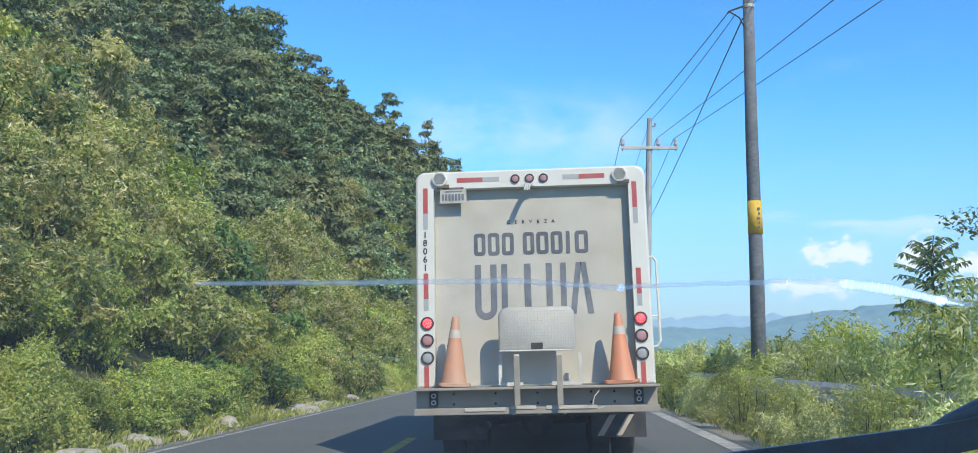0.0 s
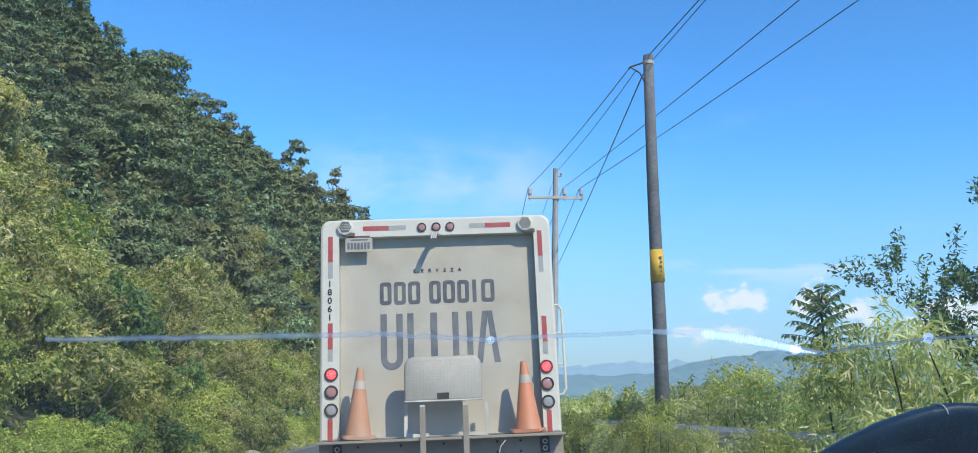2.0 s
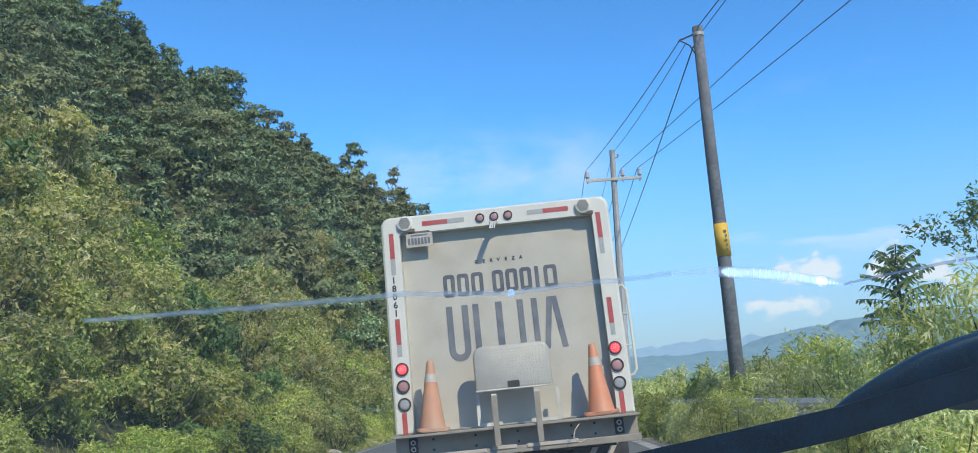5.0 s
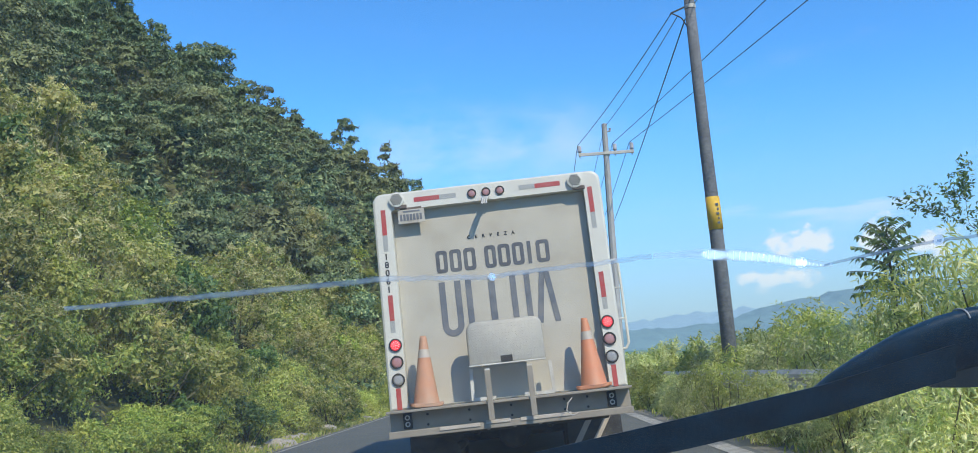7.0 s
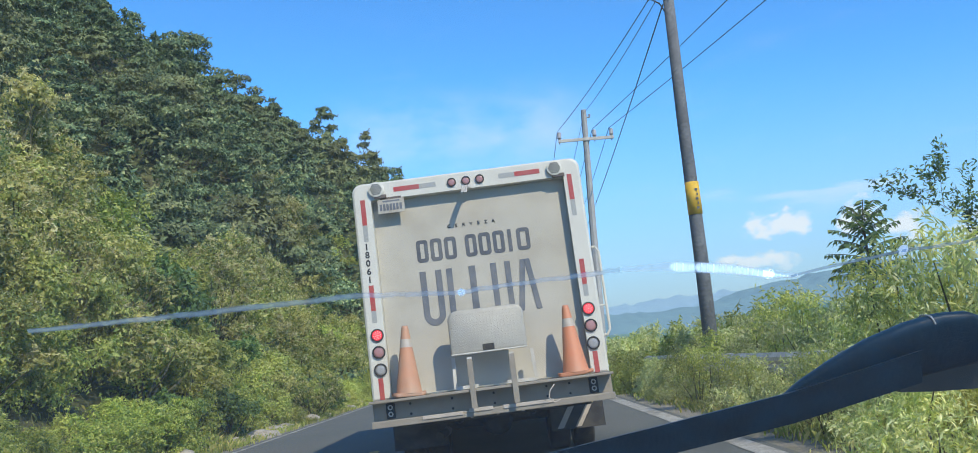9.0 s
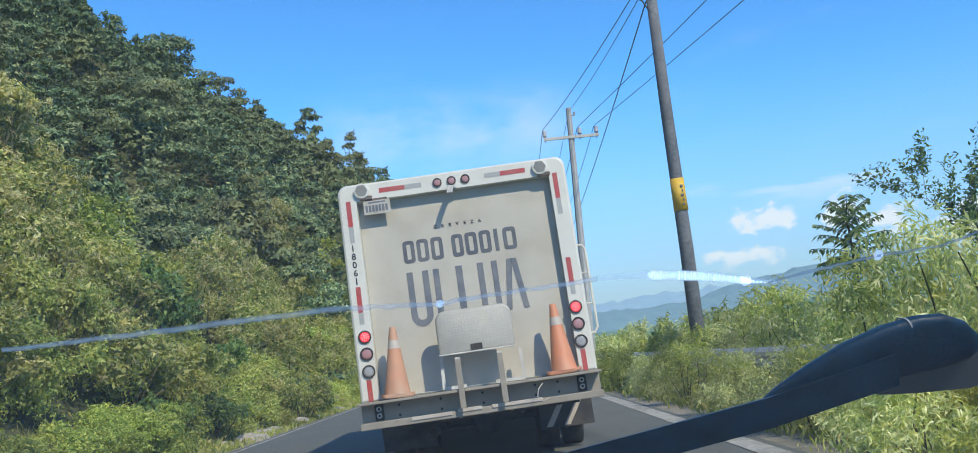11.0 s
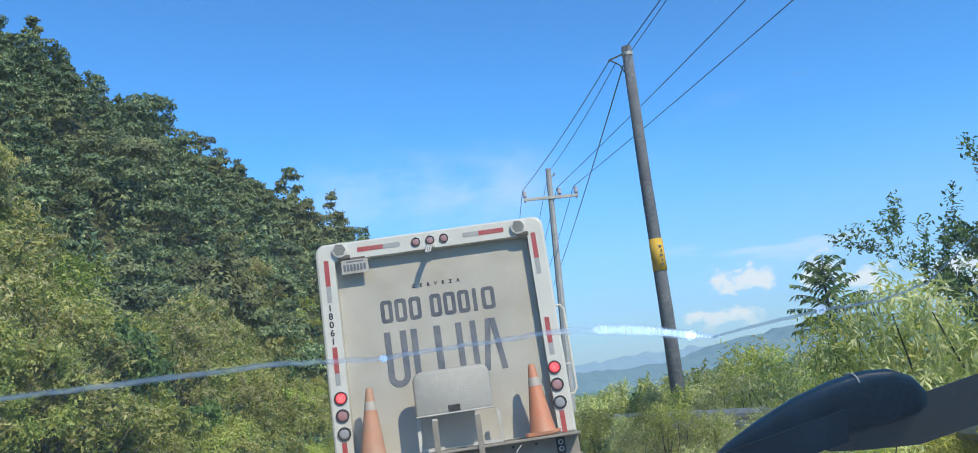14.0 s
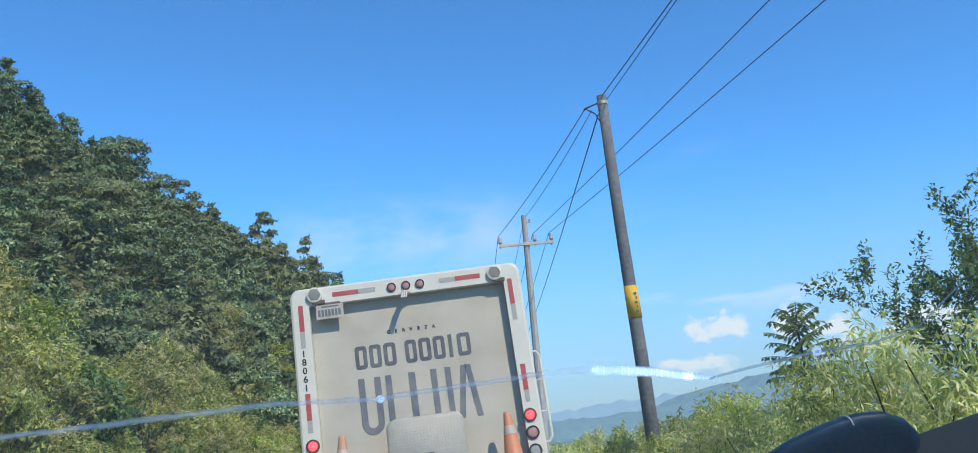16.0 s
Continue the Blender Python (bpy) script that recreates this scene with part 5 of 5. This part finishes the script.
cable((P2[0] + 0.05, P2[1], P2[2] - 0.2), (4.45, 64.0, 6.15), 0.3, 0.009)


# ---------------------------------------------------------------- own windscreen and wiper
SLOPE = 0.6


def glass_y(z, off=0.0):
    return 0.59 + off - SLOPE * (z - 1.447)


def windscreen():
    m = bpy.data.materials.new("thin_windscreen_glass")
    m.use_nodes = True
    n, l = m.node_tree.nodes, m.node_tree.links
    n.clear()
    tr, gl, mx, o = n.new("ShaderNodeBsdfTransparent"), n.new("ShaderNodeBsdfGlossy"), n.new("ShaderNodeMixShader"), n.new("ShaderNodeOutputMaterial")
    tr.inputs["Color"].default_value = (0.97, 0.99, 0.98, 1)
    gl.inputs["Roughness"].default_value = 0.02
    mx.inputs["Fac"].default_value = 0.035
    l.new(tr.outputs[0], mx.inputs[1])
    l.new(gl.outputs[0], mx.inputs[2])
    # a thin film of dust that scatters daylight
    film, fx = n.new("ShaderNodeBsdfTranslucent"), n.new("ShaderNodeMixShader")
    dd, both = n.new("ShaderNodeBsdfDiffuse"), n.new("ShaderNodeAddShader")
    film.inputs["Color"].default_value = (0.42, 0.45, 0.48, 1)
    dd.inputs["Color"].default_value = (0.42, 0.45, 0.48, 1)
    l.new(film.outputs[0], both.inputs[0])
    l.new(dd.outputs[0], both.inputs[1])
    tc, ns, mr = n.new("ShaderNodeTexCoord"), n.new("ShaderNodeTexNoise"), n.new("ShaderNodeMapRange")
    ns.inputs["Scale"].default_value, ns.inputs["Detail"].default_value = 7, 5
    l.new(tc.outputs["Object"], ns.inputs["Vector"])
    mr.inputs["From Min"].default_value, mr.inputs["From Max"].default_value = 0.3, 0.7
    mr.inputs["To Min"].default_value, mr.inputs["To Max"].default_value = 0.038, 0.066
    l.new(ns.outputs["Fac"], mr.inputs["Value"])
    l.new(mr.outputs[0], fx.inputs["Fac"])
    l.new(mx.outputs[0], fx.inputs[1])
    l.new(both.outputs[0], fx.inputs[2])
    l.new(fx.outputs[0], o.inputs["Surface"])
    bm = bmesh.new()
    rows = []
    for z in np.linspace(1.18, 1.86, 8):
        rows.append([bm.verts.new((x, glass_y(z) - 0.10 * (x / 0.8) ** 2, z)) for x in np.linspace(-0.75, 0.75, 17)])
    for a, b in zip(rows, rows[1:]):
        for k in range(16):
            bm.faces.new((a[k], a[k + 1], b[k + 1], b[k]))
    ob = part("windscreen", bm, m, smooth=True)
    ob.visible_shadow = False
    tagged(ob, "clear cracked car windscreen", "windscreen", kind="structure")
    return ob


def crack_material(name, color, cover, grain):
    """Splintered glass: lets light through, dense along its middle and thinning out to its edges."""
    m = bpy.data.materials.new(name)
    m.use_nodes = True
    n, l = m.node_tree.nodes, m.node_tree.links
    n.clear()

    def calc(op, a, b=None):
        q = n.new("ShaderNodeMath")
        q.operation, q.use_clamp = op, op == "MULTIPLY"
        for i, v in enumerate((a, b)):
            if isinstance(v, (int, float)):
                q.inputs[i].default_value = v
            elif v is not None:
                l.new(v, q.inputs[i])
        return q.outputs[0]
    tc, ns, sp = n.new("ShaderNodeTexCoord"), n.new("ShaderNodeTexNoise"), n.new("ShaderNodeVectorMath")
    ns.inputs["Scale"].default_value, ns.inputs["Detail"].default_value = 130, 3
    l.new(tc.outputs["Object"], ns.inputs["Vector"])
    sp.operation = "DISTANCE"
    sp.inputs[1].default_value = (0.5, 0.5, 0.0)
    l.new(tc.outputs["UV"], sp.inputs[0])
    inner = calc("SUBTRACT", 1.0, calc("POWER", calc("MULTIPLY", sp.outputs["Value"], 2.0), 2.0))
    speck = calc("ADD", 1.0 - grain, calc("MULTIPLY", ns.outputs["Fac"], 2.0 * grain))
    alpha = calc("MULTIPLY", calc("MULTIPLY", inner, speck), cover)
    # both shaders added at full colour: brighter, so white runs carry a painted glint
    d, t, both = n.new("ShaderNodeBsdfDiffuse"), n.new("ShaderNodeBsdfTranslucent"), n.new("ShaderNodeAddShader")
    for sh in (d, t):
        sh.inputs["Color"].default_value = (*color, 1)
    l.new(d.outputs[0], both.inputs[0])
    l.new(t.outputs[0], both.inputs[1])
    tr, mx, o = n.new("ShaderNodeBsdfTransparent"), n.new("ShaderNodeMixShader"), n.new("ShaderNodeOutputMaterial")
    l.new(alpha, mx.inputs["Fac"])
    l.new(tr.outputs[0], mx.inputs[1])
    l.new(both.outputs[0], mx.inputs[2])
    l.new(mx.outputs[0], o.inputs["Surface"])
    return m


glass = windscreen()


def on_glass(x, z):
    return Vector((x, glass_y(z, 0.006) - 0.10 * (x / 0.8) ** 2, z))


def crack_run(pts, mat, label, rough):
    """A splintered line along points (x, z, half width) in the windscreen."""
    bm = bmesh.new()
    uv = bm.loops.layers.uv.new("UVMap")
    rows = []
    for i, ((x0, z0, w0), (x1, z1, w1)) in enumerate(zip(pts, pts[1:])):
        for k in range(8 if i < len(pts) - 2 else 9):
            q = k / 8
            x, z, w = x0 + (x1 - x0) * q, z0 + (z1 - z0) * q, w0 + (w1 - w0) * q
            z += rough * noise.noise(Vector((x * 160, z0 * 40, 1)))
            rows.append([bm.verts.new(on_glass(x, z + w)), bm.verts.new(on_glass(x, z - w))])
    for a, b in zip(rows, rows[1:]):
        f = bm.faces.new((a[0], b[0], b[1], a[1]))
        for lp, v in zip(f.loops, (0.0, 0.0, 1.0, 1.0)):
            lp[uv].uv = (0.5, v)
    part("crack", bm, mat, glass, label, True)


def chip(x, z, r, mat):
    """A round pit in the glass, its glint put in as white colour."""
    bm = bmesh.new()
    uv = bm.loops.layers.uv.new("UVMap")
    mid = bm.verts.new(on_glass(x, z))
    rim = [bm.verts.new(on_glass(x + r * math.cos(a), z + r * math.sin(a))) for a in np.linspace(0, 2 * math.pi, 17)[:-1]]
    for k in range(16):
        f = bm.faces.new((mid, rim[k], rim[(k + 1) % 16]))
        for lp, v in zip(f.loops, ((0.5, 0.5), (1.0, 0.5), (1.0, 0.5))):
            lp[uv].uv = v
    part("chip", bm, mat, glass, "chip in glass with a white glint painted in", True)


DULL_CRACK = crack_material("bluish_crack", (0.50, 0.58, 0.66), 0.42, 0.6)
DARK_CRACK = crack_material("slate_crack", (0.22, 0.28, 0.36), 0.6, 0.4)
# the crack's sun glint, painted as near-opaque white
GLINT_CRACK = crack_material("painted_glint_crack", (1.0, 1.0, 0.98), 2.6, 0.1)
# soft glow round the glint, put in as a pale see-through ribbon
HALO_CRACK = crack_material("painted_glow_crack", (0.9, 0.95, 1.0), 0.42, 0.3)
crack_run([(-0.31, 1.504, 0.0018), (-0.202, 1.507, 0.0024), (-0.096, 1.511, 0.0023), (-0.036, 1.508, 0.0021), (0.009, 1.511, 0.0018), (0.05, 1.513, 0.0020), (0.075, 1.5148, 0.0022)], DULL_CRACK, "faint bluish crack in glass", 0.0009)
crack_run([(0.076, 1.5148, 0.0020), (0.098, 1.5146, 0.0030), (0.112, 1.5138, 0.0044), (0.144, 1.510, 0.0040), (0.172, 1.5045, 0.0036), (0.192, 1.502, 0.0016)], HALO_CRACK, "pale glow painted round the bright part of a crack", 0.0003)
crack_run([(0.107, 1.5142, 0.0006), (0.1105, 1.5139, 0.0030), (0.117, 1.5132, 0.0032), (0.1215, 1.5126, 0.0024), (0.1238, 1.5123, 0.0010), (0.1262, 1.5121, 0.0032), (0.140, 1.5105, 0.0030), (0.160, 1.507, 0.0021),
           (0.169, 1.5051, 0.0024), (0.1765, 1.5036, 0.0010), (0.186, 1.502, 0.0003)], GLINT_CRACK, "crack in glass with its sun glint painted white", 0.0003)
crack_run([(0.186, 1.502, 0.0010), (0.222, 1.508, 0.0014), (0.259, 1.513, 0.0014), (0.295, 1.515, 0.0013), (0.322, 1.523, 0.0012), (0.346, 1.547, 0.0012)], DARK_CRACK, "thin slate crack in glass", 0.0008)
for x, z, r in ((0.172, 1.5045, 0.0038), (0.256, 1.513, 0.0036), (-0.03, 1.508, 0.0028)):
    chip(x, z, r, GLINT_CRACK)


def wiper():
    ob = base("windscreen_wiper", pose(0, 0, 0), "black plastic windscreen wiper with its satin arm", "wiper")

    def spot(x, z, off):
        return Vector((x, glass_y(z, off), z))
    # blade: a long narrow beam with a rubber lip
    bm = bmesh.new()
    line = [(-0.42, 1.300), (-0.20, 1.339), (-0.02, 1.369), (0.10, 1.389), (0.20, 1.408), (0.29, 1.432)]
    prof = [(-0.012, 0.0), (-0.009, 0.016), (0.002, 0.022), (0.010, 0.014), (0.012, 0.0)]
    rows = []
    for i, (x, z) in enumerate(line):
        t = 0.55 + 0.45 * min(1.0, i / 3)
        rows.append([bm.verts.new(spot(x - 0.18 * a * t, z + a * t, 0.012 + b * t)) for a, b in prof])
    for a, b in zip(rows, rows[1:]):
        for k in range(len(prof)):
            bm.faces.new((a[k], a[(k + 1) % 5], b[(k + 1) % 5], b[k]))
    bm.faces.new(rows[0][::-1])
    bm.faces.new(rows[-1])
    bmesh.ops.recalc_face_normals(bm, faces=bm.faces)
    part("blade", bm, WIPER, ob, smooth=False)
    # connector: a wedge-shaped cap, rounded at its blunt end
    bm = bmesh.new()
    secs = [(0.192, 1.404, 0.007, 0.010), (0.212, 1.4135, 0.0125, 0.016), (0.235, 1.4235, 0.0165, 0.020), (0.262, 1.4345, 0.0195, 0.024), (0.290, 1.4430, 0.0212, 0.027),
            (0.312, 1.4475, 0.0215, 0.028), (0.330, 1.4490, 0.0200, 0.026), (0.343, 1.4480, 0.0150, 0.020), (0.350, 1.4460, 0.0070, 0.009)]
    rows = []
    for x, z, w, t in secs:
        rows.append([bm.verts.new(spot(x - 0.32 * w * math.cos(a), z + w * math.copysign(abs(math.cos(a)) ** 0.75, math.cos(a)), 0.020 + t * 0.5 + t * 0.5 * math.copysign(abs(math.sin(a)) ** 0.6, math.sin(a))))
                     for a in (2 * math.pi * k / 20 for k in range(20))])
    for a, b in zip(rows, rows[1:]):
        for k in range(20):
            bm.faces.new((a[k], a[(k + 1) % 20], b[(k + 1) % 20], b[k]))
    bm.faces.new(rows[0][::-1])
    bm.faces.new(rows[-1])
    bmesh.ops.recalc_face_normals(bm, faces=bm.faces)
    cap = part("connector", bm, WIPER, ob, "textured black plastic connector", True)
    x, z, w, t = 0.304, 1.4460, 0.0219, 0.029
    seam = [spot(x - 0.32 * w * math.cos(a), z + w * math.copysign(abs(math.cos(a)) ** 0.75, math.cos(a)), 0.020 + t * 0.5 + t * 0.5 * math.copysign(abs(math.sin(a)) ** 0.6, math.sin(a))) for a in np.linspace(-0.9, 0.6, 16)]
    part("seam", tube(seam, 0.0006, 6), SEAM, cap)
    # arm
    bm = bmesh.new()
    rows = []
    for x, z in ((0.285, 1.4165), (0.31, 1.4210), (0.35, 1.4285), (0.42, 1.4465), (0.62, 1.510)):
        w = 0.005 if x < 0.29 else 0.011 if x < 0.32 else 0.0185
        rows.append([bm.verts.new(spot(x + a * -0.3, z + a, 0.03 + b)) for a, b in ((-w, 0.0), (-w * 0.9, 0.010), (0, 0.014), (w * 0.9, 0.010), (w, 0.0))])
    for a, b in zip(rows, rows[1:]):
        for k in range(5):
            bm.faces.new((a[k], a[(k + 1) % 5], b[(k + 1) % 5], b[k]))
    bm.faces.new(rows[0][::-1])
    bm.faces.new(rows[-1])
    bmesh.ops.recalc_face_normals(bm, faces=bm.faces)
    part("arm", bm, WIPER_ARM, ob, "satin dark metal arm")
    return ob


wiper()


# ---------------------------------------------------------------- own car below the windscreen
def own_car():
    ob = base("car", pose(0, 0, 0), "dark car front carrying the cracked windscreen", "car")
    g = road_z(0, 1.6)
    part("bonnet", box((-0.80, 0.80, g + 0.30), (0.80, 2.05, 1.02), 0.10), CHASSIS, ob)
    part("cowl", box((-0.78, 0.70, 1.00), (0.78, 0.84, 1.17), 0.02), CHASSIS, ob)
    for x in (-0.76, 0.76):
        part("pillar", tube([(x, 0.72, 1.12), (x, 0.50, 1.45), (x * 0.97, 0.23, 1.88)], 0.03, 8), CHASSIS, ob)
        wheel(x * 0.94, 1.62, road_z(x, 1.62) + 0.30, 0.30, 0.18, ob)


own_car()
